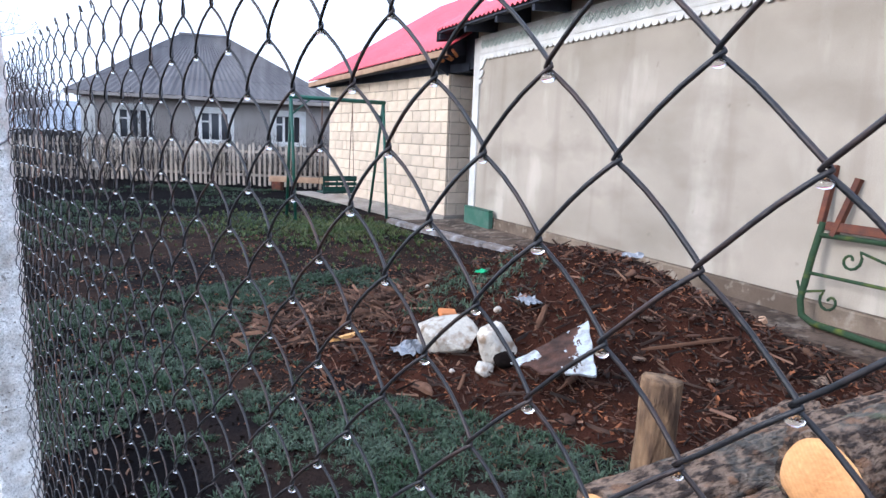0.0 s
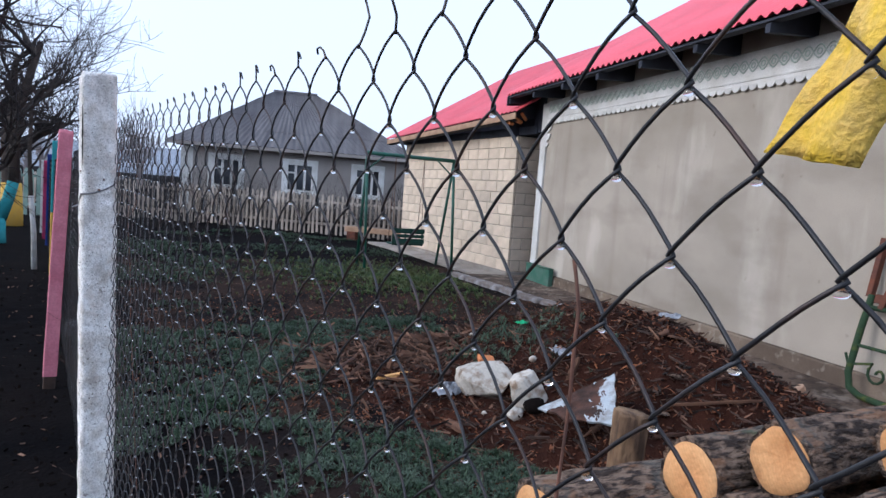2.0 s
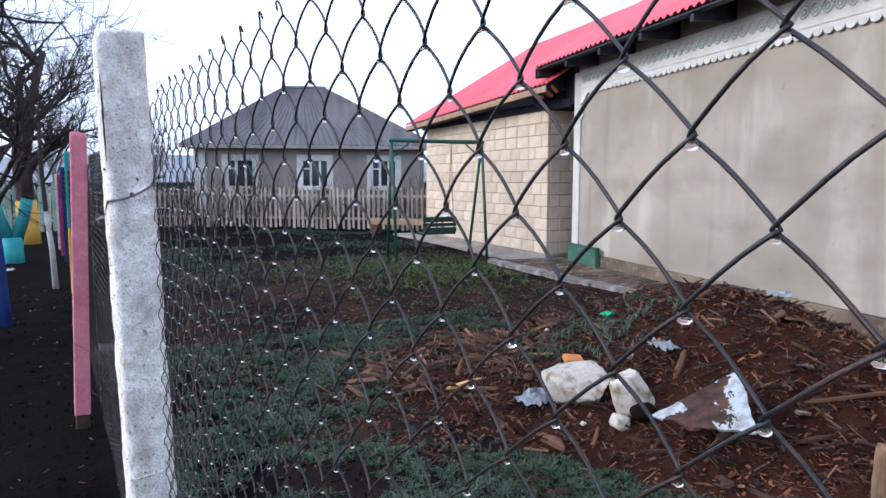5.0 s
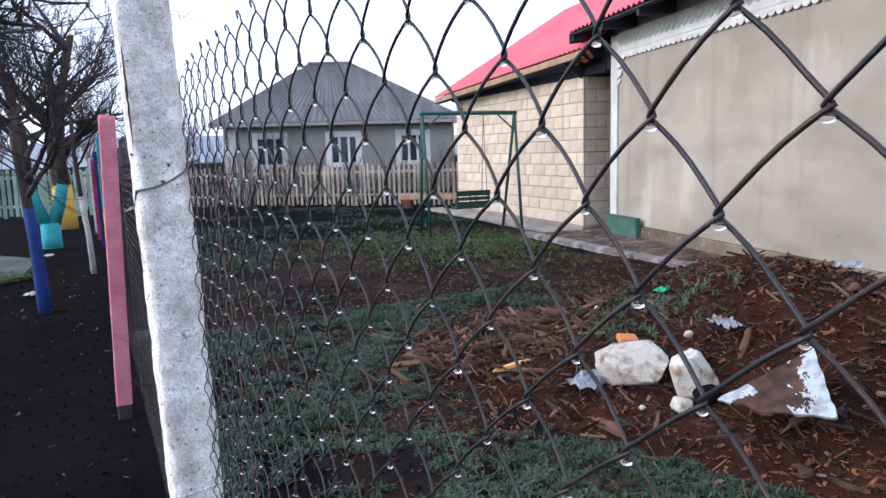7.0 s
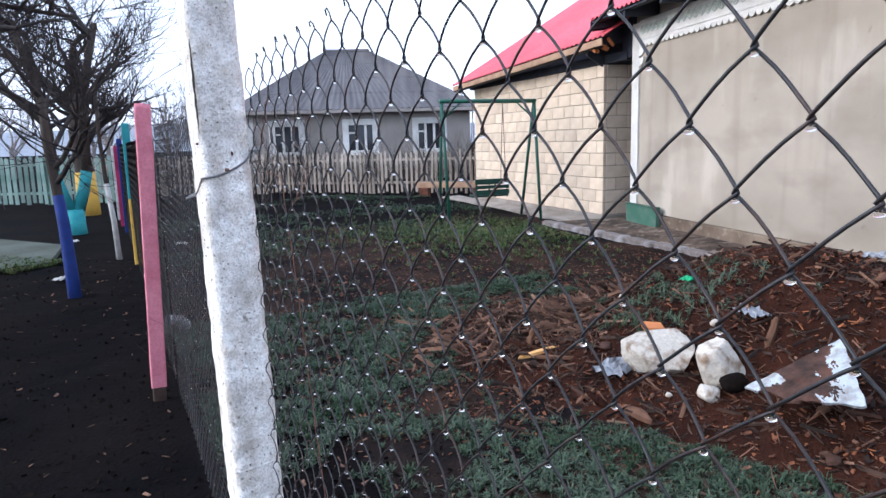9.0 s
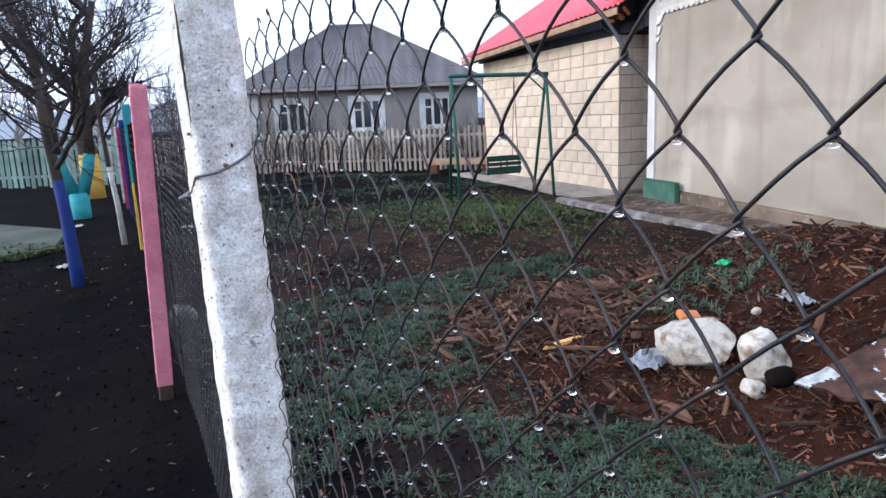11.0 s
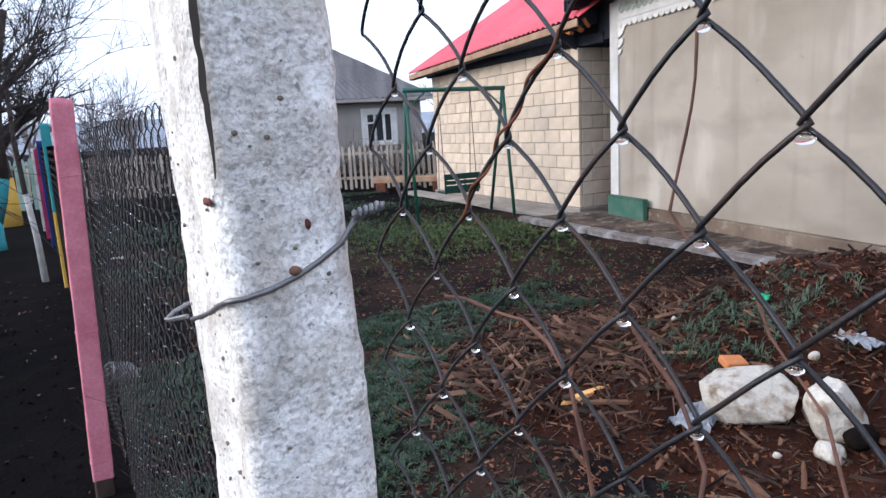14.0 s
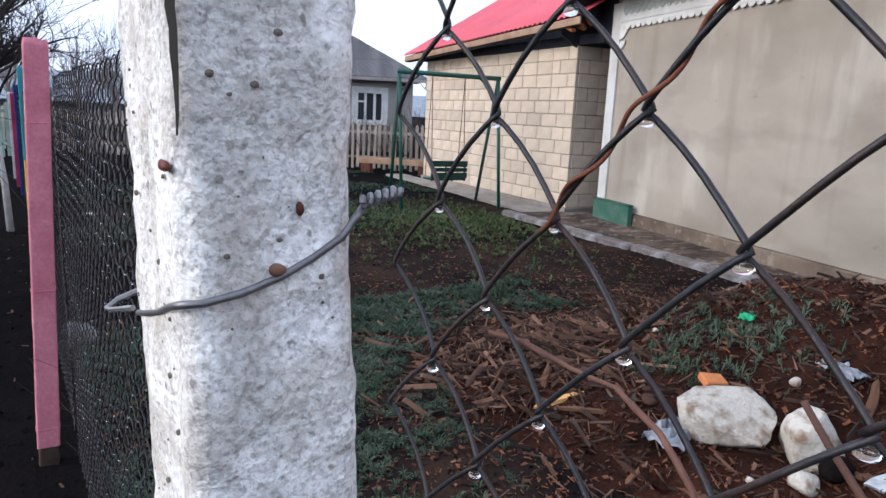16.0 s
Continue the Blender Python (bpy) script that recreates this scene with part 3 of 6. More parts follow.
# broken orange bricks tucked under the roof corner
for i in range(4):
    g = Geo().bevel_box(-0.08, 0.08, -0.04, 0.04, -0.025, 0.025, 0.008, Matrix.Translation((0.18 + 0.09 * i, -0.30 + 0.10 * (i % 2), 2.70 + 0.03 * i)) @ Euler((0.3 * i, 0.4, 0.7 * i)).to_matrix().to_4x4())
    part("brick_fragment", g, M_ORANGE, shed, "broken orange brick")

# ---- far house ----
house = thing("house", HOUSE, "single-storey grey rendered house with hipped grey corrugated roof", "house")
HZ, DEPTH = 2.62, 8.0
WINS = [(-3.95, 1.12), (-1.25, 1.14), (1.36, 1.10)]
edges = [-5.0]
for wx, ww in WINS:
    edges += [wx, wx + ww]
edges.append(3.45)
g = Geo()
for i in range(0, len(edges), 2):
    g.box(edges[i], edges[i + 1], 0, 0.35, 0.3, HZ)
for wx, ww in WINS:
    g.box(wx, wx + ww, 0, 0.35, 0.3, 1.05)
    g.box(wx, wx + ww, 0, 0.35, 2.15, HZ)
g.box(-5.0, -4.65, 0.352, DEPTH, 0.3, HZ).box(3.1, 3.45, 0.352, DEPTH, 0.3, HZ).box(-4.648, 3.098, DEPTH - 0.35, DEPTH, 0.3, HZ)
part("wall", g, M_HOUSE, house, "grey-brown rendered wall")
part("foundation", Geo().bevel_box(-5.06, 3.51, -0.06, DEPTH, -0.2, 0.3, 0.02), M_CONCRETE, house)
part("cornice", Geo().bevel_box(-5.2, 3.65, -0.12, 0.0, HZ - 0.16, HZ, 0.01), M_HOUSE, house)
part("white_quoin", Geo().bevel_box(-5.03, -4.6, -0.025, 0.0, 0.3, HZ - 0.17, 0.004), M_WHITE, house, "whitewashed corner pilaster")


def hip_roof(x0, x1, y0, y1, z0, rx0, rx1, ry, z1, waves):
    """A hipped roof of wavy sheets, as one mesh of ribs on four slopes."""
    slopes = []

    def slope(a, b, c, d, n):
        g = Geo()
        slopes.append(g)
        a, b, c, d = (Vector(p) for p in (a, b, c, d))
        nrm = (b - a).cross(d - a).normalized()
        cols = []
        for i in range(n * 4 + 1):
            t = i / (n * 4)
            w = nrm * 0.014 * math.cos(2 * math.pi * t * n)
            cols.append([a.lerp(b, t).lerp(d.lerp(c, t), s) + w for s in (0, 0.25, 0.251, 0.5, 0.501, 0.75, 0.751, 1)])
        for col in cols:
            for k in (2, 4, 6):
                for q in range(k, 8):
                    col[q] = col[q] + nrm * 0.012
        k = len(g.v)
        for col in cols:
            g.v += [tuple(p) for p in col]
        for i in range(len(cols) - 1):
            for s in range(7):
                q = k + i * 8 + s
                g.f.append((q, q + 8, q + 9, q + 1))
    slope((x0, y0, z0), (x1, y0, z0), (rx1, ry, z1), (rx0, ry, z1), waves)
    slope((x1, y0, z0), (x1, y1, z0), (rx1, ry, z1), (rx1, ry, z1), waves)
    slope((x1, y1, z0), (x0, y1, z0), (rx0, ry, z1), (rx1, ry, z1), waves)
    slope((x0, y1, z0), (x0, y0, z0), (rx0, ry, z1), (rx0, ry, z1), waves)
    return slopes


for g in hip_roof(-5.45, 3.95, -0.45, DEPTH + 0.45, HZ, -2.1, -0.35, 3.9, 5.2, 40):
    part("roof_slope", g, M_SLATE, house, "grey corrugated asbestos roof slope")
part("ridge_cap", Geo().tube([(-2.15, 3.9, 5.22), (-0.3, 3.9, 5.22)], 0.09, 8), M_SLATE, house)
part("eave_board", Geo().box(-5.43, 3.93, -0.44, -0.41, HZ - 0.13, HZ - 0.01), M_HOUSE, house)
part("soffit", Geo().box(-5.4, 3.9, -0.41, 0.0, HZ - 0.03, HZ - 0.012), M_HOUSE, house)
for k, (wx, ww) in enumerate(WINS):
    z0, z1 = 1.05, 2.15
    win = part("window", Geo().box(wx, wx + ww, 0.16, 0.175, z0, z1), M_GLASS, house, "white-framed three-light window")
    g = Geo()
    t = 0.13
    g.bevel_box(wx - 0.10, wx + t, -0.03, 0.12, z0 - 0.05, z1 + 0.12, 0.006).bevel_box(wx + ww - t, wx + ww + 0.10, -0.03, 0.12, z0 - 0.05, z1 + 0.12, 0.006)
    g.bevel_box(wx + t + 0.001, wx + ww - t - 0.001, -0.028, 0.12, z1 - 0.10, z1 + 0.12, 0.006).bevel_box(wx + t + 0.001, wx + ww - t - 0.001, -0.028, 0.12, z0 - 0.05, z0 + 0.07, 0.006)
    part("window_frame", g, M_WHITE, win)
    for f in (0.36, 0.66):
        part("mullion", Geo().bevel_box(wx + ww * f - 0.045, wx + ww * f + 0.045, 0.05, 0.155, z0 + 0.07, z1 - 0.1, 0.006), M_WHITE, win)
    part("transom", Geo().bevel_box(wx + t, wx + ww * 0.36 - 0.046, 0.06, 0.155, z1 - 0.42, z1 - 0.36, 0.005), M_WHITE, win)
    part("window_sill", Geo().bevel_box(wx - 0.12, wx + ww + 0.12, -0.09, 0.0, z0 - 0.10, z0 - 0.052, 0.006), M_WHITE, win)
    if k != 1:
        part("curtain", Geo().box(wx + 0.14, wx + ww - 0.14, 0.2, 0.21, z0 + 0.1, z1 - 0.1), M_CURTAIN, win, "pale blue curtain")

# ---- wire fence ----
H = 0.035          # half a mesh diagonal
RX, RZ = 0.172, 1.437  # a knot of the weave: along the fence and up


def sag(u, z):
    """Uneven stretch of the weave."""
    k = 0.0010 if u > -0.2 else 0.008
    lean = 0.13 * (z - 1.40) * max(0.0, 1 - abs(u - 1.08) / 0.3)
    return (float(np.interp(u, (0.15, 0.45, 0.7, 1.0, 1.25, 1.45, 1.6, 1.95), (-0.0055, -0.0115, -0.0205, -0.030, -0.0365, -0.025, -0.014, 0.0005))) + max(-0.02, min(0.02, lean)) + noise.noise(Vector((u * 2.1, z * 2.3, 1))) * k + noise.noise(Vector((u * 9, z * 9, 7))) * k * 0.45,
            noise.noise(Vector((u * 1.4, z * 1.9, 5))) * (0.002 if u > -0.2 else 0.006),
            float(np.interp(u, (0.07, 0.14, 0.24, 0.66, 1.0, 1.25, 1.7), (-0.004, -0.001, 0.002, 0.002, 0.001, -0.0015, 0.0))) + noise.noise(Vector((u * 2.3, z * 2.0, 9))) * k + noise.noise(Vector((u * 9, z * 9, 3))) * k * 0.45)


def fence_depth(u):
    """The mesh hangs slack between its posts."""
    return float(np.interp(u, (0, 0.3, 0.7, 1.1, 1.7, 2.0, 3.6), (0.037, 0.040, 0.046, 0.064, 0.072, 0.062, 0.05)))


COIL = 0.004       # how far each flattened coil of wire stands out on either side


def weave(u0, u1, z0, z1, fine, radius):
    """Flattened coils that hook round their neighbours at every knot: rising strands in front, falling ones behind."""
    g = Geo()
    k0, k1 = int(math.ceil((u0 - RX) / H)), int(math.floor((u1 - RX) / H))
    j0, j1 = int(math.ceil((z0 - RZ) / H)), int(math.floor((z1 - RZ) / H))
    steps = (0.0, 0.05, 0.13, 0.3, 0.5, 0.7, 0.87, 0.95) if fine else (0.0, 0.5)
    knots = []
    for k in range(k0, k1):
        out = []
        for j in range(j0, j1 + 1):
            right = (j + k) % 2 != 0
            side = 1 if right else -1
            ua, ub = RX + (k + (1 if right else 0)) * H + 0.0016 * side, RX + (k + (0 if right else 1)) * H - 0.0016 * side
            if right:
                knots.append((RX + (k + 1) * H, RZ + j * H))
            for f in steps if j < j1 else (0.0,):
                e = f + 0.012 * math.sin(2 * math.pi * f)
                u, z = ua + (ub - ua) * e, RZ + (j + f) * H
                a, b, c = sag(u, z)
                out.append((u + a, fence_depth(u) + b + side * COIL * math.sin(math.pi * f) ** 0.7, z + c))
        if out:
            g.tube(out, radius, 5 if fine else 3, False)
    return g, knots


def drops(knots, share, size, seed):
    """Water drops hanging under the knots."""
    g = Geo()
    r = random.Random(seed)
    for u, z in knots:
        if r.random() > share:
            continue
        a, b, c = sag(u, z)
        s = size * r.uniform(0.75, 1.2)
        p = (u + a, fence_depth(u) + b, z + c - 0.0026 - s * 0.5)
        n, rows, pts, faces = 8, 5, [], []
        for i in range(rows + 1):
            th = math.pi * i / rows
            for j in range(n):
                ph = 2 * math.pi * j / n
                pts.append((p[0] + 1.25 * s * math.sin(th) * math.cos(ph), p[1] + s * math.sin(th) * math.sin(ph), p[2] + s * 0.72 * math.cos(th)))
        for i in range(rows):
            faces += [(i * n + j, (i + 1) * n + j, (i + 1) * n + (j + 1) % n, i * n + (j + 1) % n) for j in range(n)]
        g.add(pts, faces)
    return g


TOP = 1.568
bay = thing("wire_fence_bay", FENCE, "chain-link mesh of dark oxidised wire hung with water drops", "fence", "wire fence bays")
wire, knots = weave(0.015, 3.6, 0.04, TOP, True, 0.00108)
tagged(part("mesh", wire, M_WIRE, bay, "dark diamond wire mesh", True), kind="stuff")
tagged(part("dew", drops([k for k in knots if k[1] < 1.5], 0.92, 0.0026, 3), M_DROP, bay, "clear water drops", True), kind="stuff")
# curled wire ends along the torn top edge
for i in range(46):
    u = RX + (2 * i - 1) * H
    if u > 3.2:
        break
    zt = RZ + math.floor((TOP - RZ) / H) * H
    a, b, c = sag(u, zt)
    y = fence_depth(u) + b
    if 1.62 < u < 1.95:
        pts, q = [], Vector((u + a, y, zt + c - 0.003))
        d = Vector((rng.uniform(-0.5, 0.5), 0, 1))
        for k in range(9):
            pts.append(tuple(q))
            d = (d + Vector((rng.uniform(-0.7, 0.7), rng.uniform(-0.3, 0.3), rng.uniform(-0.25, 0.25)))).normalized()
            q = q + d * 0.014
    else:
        lean = rng.choice((-1, 1)) * rng.uniform(0.5, 1.2)
        rise = rng.uniform(0.7, 1.4)
        pts = [(u + a, y, zt + c - 0.002), (u + a + 0.003 * lean, y - 0.001, zt + c + 0.007 * rise), (u + a + 0.008 * lean, y - 0.003, zt + c + 0.013 * rise), (u + a + 0.014 * lean, y - 0.003, zt + c + 0.012 * rise), (u + a + 0.016 * lean, y - 0.001, zt + c + 0.006 * rise)]
    part("wire_end", Geo().tube(pts, 0.0011, 5), M_WIRE, bay)
# long loose wire twisted round the mesh near the post
hel = []
for i in range(60):
    t = i / 59
    u_ = 0.134 + 0.078 * t
    z_ = RZ + (u_ - RX)
    a_, b_, c_ = sag(u_, z_)
    hel.append((u_ + a_ + 0.0012 * math.cos(t * 21), fence_depth(u_) + b_ - 0.004 + 0.0014 * math.sin(t * 21), z_ + c_ - 0.0012 * math.cos(t * 21)))
part("stray_wire", Geo().tube(hel, 0.0008, 5), M_RUST, bay, "rusty wire twisted round the mesh", True)

bay2 = thing("wire_fence_bay", FENCE, "chain-link mesh of dark oxidised wire between painted posts", "fence", "wire fence bays")
wire, knots = weave(-2.50, -0.12, 0.04, 1.54, True, 0.0013)
tagged(part("mesh", wire, M_WIRE, bay2, "dark diamond wire mesh", True), kind="stuff")
tagged(part("dew", drops([k for k in knots if k[1] < 1.4], 0.3, 0.0028, 5), M_DROP, bay2, "clear water drops", True), kind="stuff")
for u0, u1 in ((-7.55, -2.62), (-11.1, -7.65), (-13.5, -11.2)):
    b_ = thing("wire_fence_bay", FENCE, "chain-link mesh of dark oxidised wire between painted posts", "fence", "wire fence bays")
    wire, knots = weave(u0, u1, 0.05, 1.5, False, 0.0017)
    tagged(part("mesh", wire, M_WIRE, b_, "dark diamond wire mesh"), kind="stuff")


# ---- fence posts ----
def post_mesh(sx, sy, height, chamfer, seed, rough=0.003, rows=60, below=0.35):
    """A cast four-sided post with rubbed corners, pits and an uneven top."""
    g = Geo()
    hx, hy = sx / 2 - chamfer, sy / 2 - chamfer
    outline = []
    for cx, cy, a0, nx_, ny_ in ((1, -1, -90, 1, 1), (1, 1, 0, -1, 1), (-1, 1, 90, -1, -1), (-1, -1, 180, 1, -1)):
        for i in range(5):
            a = radians(a0 + 90 * i / 4)
            outline.append((hx * cx + chamfer * math.cos(a), hy * cy + chamfer * math.sin(a)))
        p, q = outline[-1], (hx * nx_ + chamfer * math.cos(radians(a0 + 90)), hy * ny_ + chamfer * math.sin(radians(a0 + 90)))
        outline += [(p[0] + (q[0] - p[0]) * f / 12, p[1] + (q[1] - p[1]) * f / 12) for f in range(1, 12)]
    n = len(outline)
    for r in range(rows + 1):
        z = -below + (height + below) * r / rows
        shrink = 0.94 if r == rows else 1.0
        for x, y in outline:
            d = Vector((x, y, 0)).normalized()
            w = noise.noise(Vector((x * 22 + seed, y * 22, z * 9))) * rough + noise.noise(Vector((x * 60, y * 60 + seed, z * 45))) * rough * 0.55 + noise.noise(Vector((x * 150, y * 150, z * 120 + seed))) * rough * 0.2
            top = 0.006 * noise.noise(Vector((x * 40, y * 40, seed))) if r >= rows - 1 else 0
            g.v.append((x * shrink + d.x * w, y * shrink + d.y * w, z + top))
    for r in range(rows):
        g.f += [(r * n + j, r * n + (j + 1) % n, (r + 1) * n + (j + 1) % n, (r + 1) * n + j) for j in range(n)]
    g.f.append(tuple(range(rows * n, (rows + 1) * n)))
    return g


def tie_wire(sx, sy, z0, dip, r=0.0022):
    """Wire bound round a post, sagging across its faces; dip scales the sag."""
    hx, hy = sx / 2 + r * 0.6, sy / 2 + r * 0.6
    ring = [(1, 1, 0.046), (1, 0.7, 0.028), (1, 0.35, 0.018), (1, 0, 0.010), (1, -0.4, 0.004), (1, -0.8, 0.001), (0.93, -1, 0.0), (0.6, -1, -0.008), (0.2, -1, -0.020), (-0.3, -1, -0.032), (-0.8, -1, -0.043), (-1, -0.8, -0.046), (-1, 0.0, -0.02), (-1, 0.9, 0.01), (-0.5, 1, 0.025), (0.6, 1, 0.042)]
    pts = [Vector((x * hx, y * hy, z0 + z * dip)) for x, y, z in ring]
    smooth = [p for i in range(len(pts) - 1) for p in (pts[i], pts[i].lerp(pts[i + 1], 0.5))] + [pts[-1]]
    return Geo().tube(smooth, r, 7)


PX, PY, SX, SY = -0.1125, 0.002, 0.159, 0.096  # the white post's axis in the fence's frame, and its section
white = thing("fence_post", FENCE @ Matrix.Translation((PX, PY, 1.335)) @ Matrix.Rotation(radians(1.3), 4, "X") @ Matrix.Translation((0, 0, -1.335)), "whitewashed four-sided concrete fence post, pitted and cracked", "post", "painted fence posts")
shaft = part("shaft", post_mesh(SX, SY, 1.695, 0.016, 1.0, 0.0048, 300), M_PAINTPOST, white, "", True)
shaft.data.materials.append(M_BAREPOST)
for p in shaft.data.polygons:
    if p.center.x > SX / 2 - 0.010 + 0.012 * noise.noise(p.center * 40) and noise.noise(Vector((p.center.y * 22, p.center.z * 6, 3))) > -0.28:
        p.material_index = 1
hook = part("tie_wire", tie_wire(SX, SY, 1.337, 1.0), M_ZINC, white, "galvanised wire tied round the post", True)
part("tie_wire", tie_wire(SX, SY, 0.715, 0.25, 0.0016), M_PAINTPOST, white, "thin painted-over tie wire", True)
# twisted knot of the tie on the mesh side and the bent ear on the other side
kn = []
for i in range(44):
    a = i * 0.75
    kn.append((0.085 + 0.0022 * math.cos(a), 0.044 + 0.00055 * i, 1.384 + 0.0026 * math.sin(a) + 0.00012 * i))
part("wire_twist", Geo().tube(kn, 0.0019, 6), M_ZINC, hook)
part("wire_ear", Geo().tube([(-0.078, -0.051, 1.294), (-0.100, -0.062, 1.288), (-0.110, -0.064, 1.287), (-0.112, -0.056, 1.292), (-0.100, -0.030, 1.305), (-0.089, 0.0, 1.317)], 0.0022, 6), M_ZINC, hook)
# long crack down the corner, small pits and shells on the paint
cr = Geo()
n = 20
la, lb_ = [], []
for i in range(n):
    z = 1.60 - i * 0.0095
    w = (0.0026 + 0.0013 * noise.noise(Vector((z * 45, 3, 0)))) * math.sin(math.pi * (i + 1.6) / (n + 1.4)) + 0.0003
    k = 0.0012 * noise.noise(Vector((z * 70, 0, 0)))
    c = Vector((SX / 2 - 0.0042 + k, -SY / 2 + 0.0042 + k, z))
    la.append(c + Vector((-w, -w, 0)) * 0.7 + Vector((0.0022, -0.0022, 0)))
    lb_.append(c + Vector((w, w, 0)) * 0.7 + Vector((0.0022, -0.0022, 0)))
cr.add(la + lb_, [(i, n + i, n + i + 1, i + 1) for i in range(n - 1)])
part("crack", cr, M_CRACK, white, "long dark crack in the concrete")
r = random.Random(21)
for i in range(170):
    z = r.uniform(0.7, 1.67)
    s = r.choice((0.0006, 0.0008, 0.001, 0.0013, 0.0019))
    if r.random() < 0.5:
        c = (SX / 2 + 0.001, r.uniform(-0.034, 0.034), z)
        sz = (s * 0.8, s * r.uniform(0.7, 1.6), s)
    else:
        c = (r.uniform(-0.065, 0.065), -SY / 2 - 0.001, z)
        sz = (s * r.uniform(0.7, 1.6), s * 0.8, s)
    part("pit", Geo().blob(c, sz, 0.2, i, 6), M_HOLE, white)
for c, sz, mt, lb in (((0.060, -SY / 2 - 0.002, 1.404), (0.0085, 0.0025, 0.003), M_SNAIL, "brown pupa"), ((SX / 2 + 0.002, 0.011, 1.382), (0.002, 0.0022, 0.004), M_SNAIL, "dark red speck"),
                      ((SX / 2 + 0.003, -0.002, 1.351), (0.0025, 0.0048, 0.0036), M_STRAW, "pale cocoon above the wire"), ((SX / 2 - 0.007, -0.038, 1.251), (0.003, 0.0034, 0.003), M_ORANGE, "orange ladybird shell")):
    part("speck", Geo().blob(c, sz, 0.25, 3, 10), mt, white, lb, True)

pink = thing("fence_post", FENCE @ Matrix.Translation((-2.575, -0.063, 0)) @ Euler((radians(-1.9), radians(1.6), 0)).to_matrix().to_4x4(), "pink painted square fence post with a bare dark foot", "post", "painted fence posts")
part("shaft", post_mesh(0.078, 0.078, 1.628, 0.008, 4.0, 0.002, 60, -0.085), M_PINK, pink, "", True)
part("foot", post_mesh(0.066, 0.066, 0.10, 0.008, 5.0, 0.006, 10, 0.3), M_TWIGBIT, pink, "dark unpainted foot", True)
for z in (1.34, 0.72, 0.16):
    part("tie_wire", tie_wire(0.080, 0.080, z, 0.15, 0.0014), M_PINK, pink, "", True)
for u, h_, sd, mats in ((-7.57, 1.70, 0.085, ((0.80, M_TEAL), (0.0, M_YELLOW))), (-11.1, 1.57, 0.08, ((0.0, M_BLUE),)), (-12.3, 1.46, 0.08, ((0.0, M_RED),)), (-13.5, 1.47, 0.08, ((0.0, M_WASH),))):
    names = {1.70: "two-coloured fence post, teal above and yellow below", 1.57: "dark blue painted fence post", 1.46: "raspberry red painted fence post", 1.47: "whitewashed fence post at the fence's end"}
    p = thing("fence_post", FENCE @ Matrix.Translation((u, {1.70: 0.05, 1.57: 0.04, 1.46: 0.0, 1.47: -0.03}[h_], 0)), names[h_], "post", "painted fence posts")
    hi = h_
    for lo, mt in mats:
        q = part("shaft", post_mesh(sd, sd, hi - lo, 0.008, u, 0.002, 30, 0.3 if lo == 0 else 0.0), mt, p, "", True)
        q.matrix_local = Matrix.Translation((0, 0, lo))
        hi = lo

# yellow rag caught on the wire, and a yellow strip further on
g = Geo()
cols, rows = 9, 12
for i in range(cols + 1):
    for j in range(rows + 1):
        s, t = i / cols, j / rows
        u = 2.057 + 0.036 * t + (0.036 - 0.006 * t) * s + 0.004 * noise.noise(Vector((s * 3, t * 3, 0)))
        z = 1.4450 - 0.006 * s + 0.003 * noise.noise(Vector((s * 9, 2, 0))) * (1 - t) + 0.075 * t
        g.v.append((u, 0.072 + 0.005 * math.sin(s * 6 + t * 2) + 0.003 * noise.noise(Vector((s * 5, t * 5, 4))), z))
for i in range(cols):
    for j in range(rows):
        q = i * (rows + 1) + j
        g.f.append((q, q + rows + 1, q + rows + 2, q + 1))
rag = single("yellow_rag", g, M_FLAG, "bright yellow fleece rag caught on the wire mesh", "rag", m=FENCE, smooth=True)
sol = rag.modifiers.new("thick", "SOLIDIFY")
sol.thickness = 0.002
g = Geo()
for i in range(9):
    t = i / 8
    for s in (-1, 1):
        g.v.append((-0.69 + 0.013 * s + 0.010 * math.sin(t * 5), 0.048 + 0.004 * math.sin(t * 7), 1.39 + 0.12 * t))
g.f = [(2 * i, 2 * i + 1, 2 * i + 3, 2 * i + 2) for i in range(8)]
st = single("yellow_strip", g, M_FLAG, "yellow cloth strip tied to the wire mesh", "rag", m=FENCE, smooth=True)
sol = st.modifiers.new("thick", "SOLIDIFY")
sol.thickness = 0.0015

# ---- swing ----
swing = thing("garden_swing", Matrix.Translation((0, 0, 0)), "green enamelled metal swing frame with a slatted seat on thin ropes", "swing")
TL, TRR = Vector((-2.79, 10.09, 2.02)), Vector((-1.61, 11.30, 2.02))
bar = (TRR - TL).normalized()
part("top_bar", Geo().tube([TL - bar * 0.03, TRR + bar * 0.03], 0.036, 10), M_GREEN, swing, "", True)
for top, feet, dv in ((TL, ((-2.62, 9.92), (-3.05, 10.46)), 1), (TRR, ((-1.42, 11.06), (-2.05, 11.90)), -1)):
    for fx, fy in feet:
        part("leg", Geo().tube([top, (fx, fy, -0.05)], 0.027, 8), M_GREEN, swing, "", True)
    a, b = top + bar * dv * 0.36, top + Vector((0, 0, -0.30))
    part("brace", Geo().tube([a, a.lerp(b, 0.5) + bar * dv * -0.03 + Vector((0, 0, -0.02)), b], 0.014, 6), M_GREEN, swing, "", True)
SA, SB = Vector((-2.40, 10.50, 0)), Vector((-2.04, 10.86, 0))
sd = (SB - SA).normalized()
sn = Vector((-sd.y, sd.x, 0))
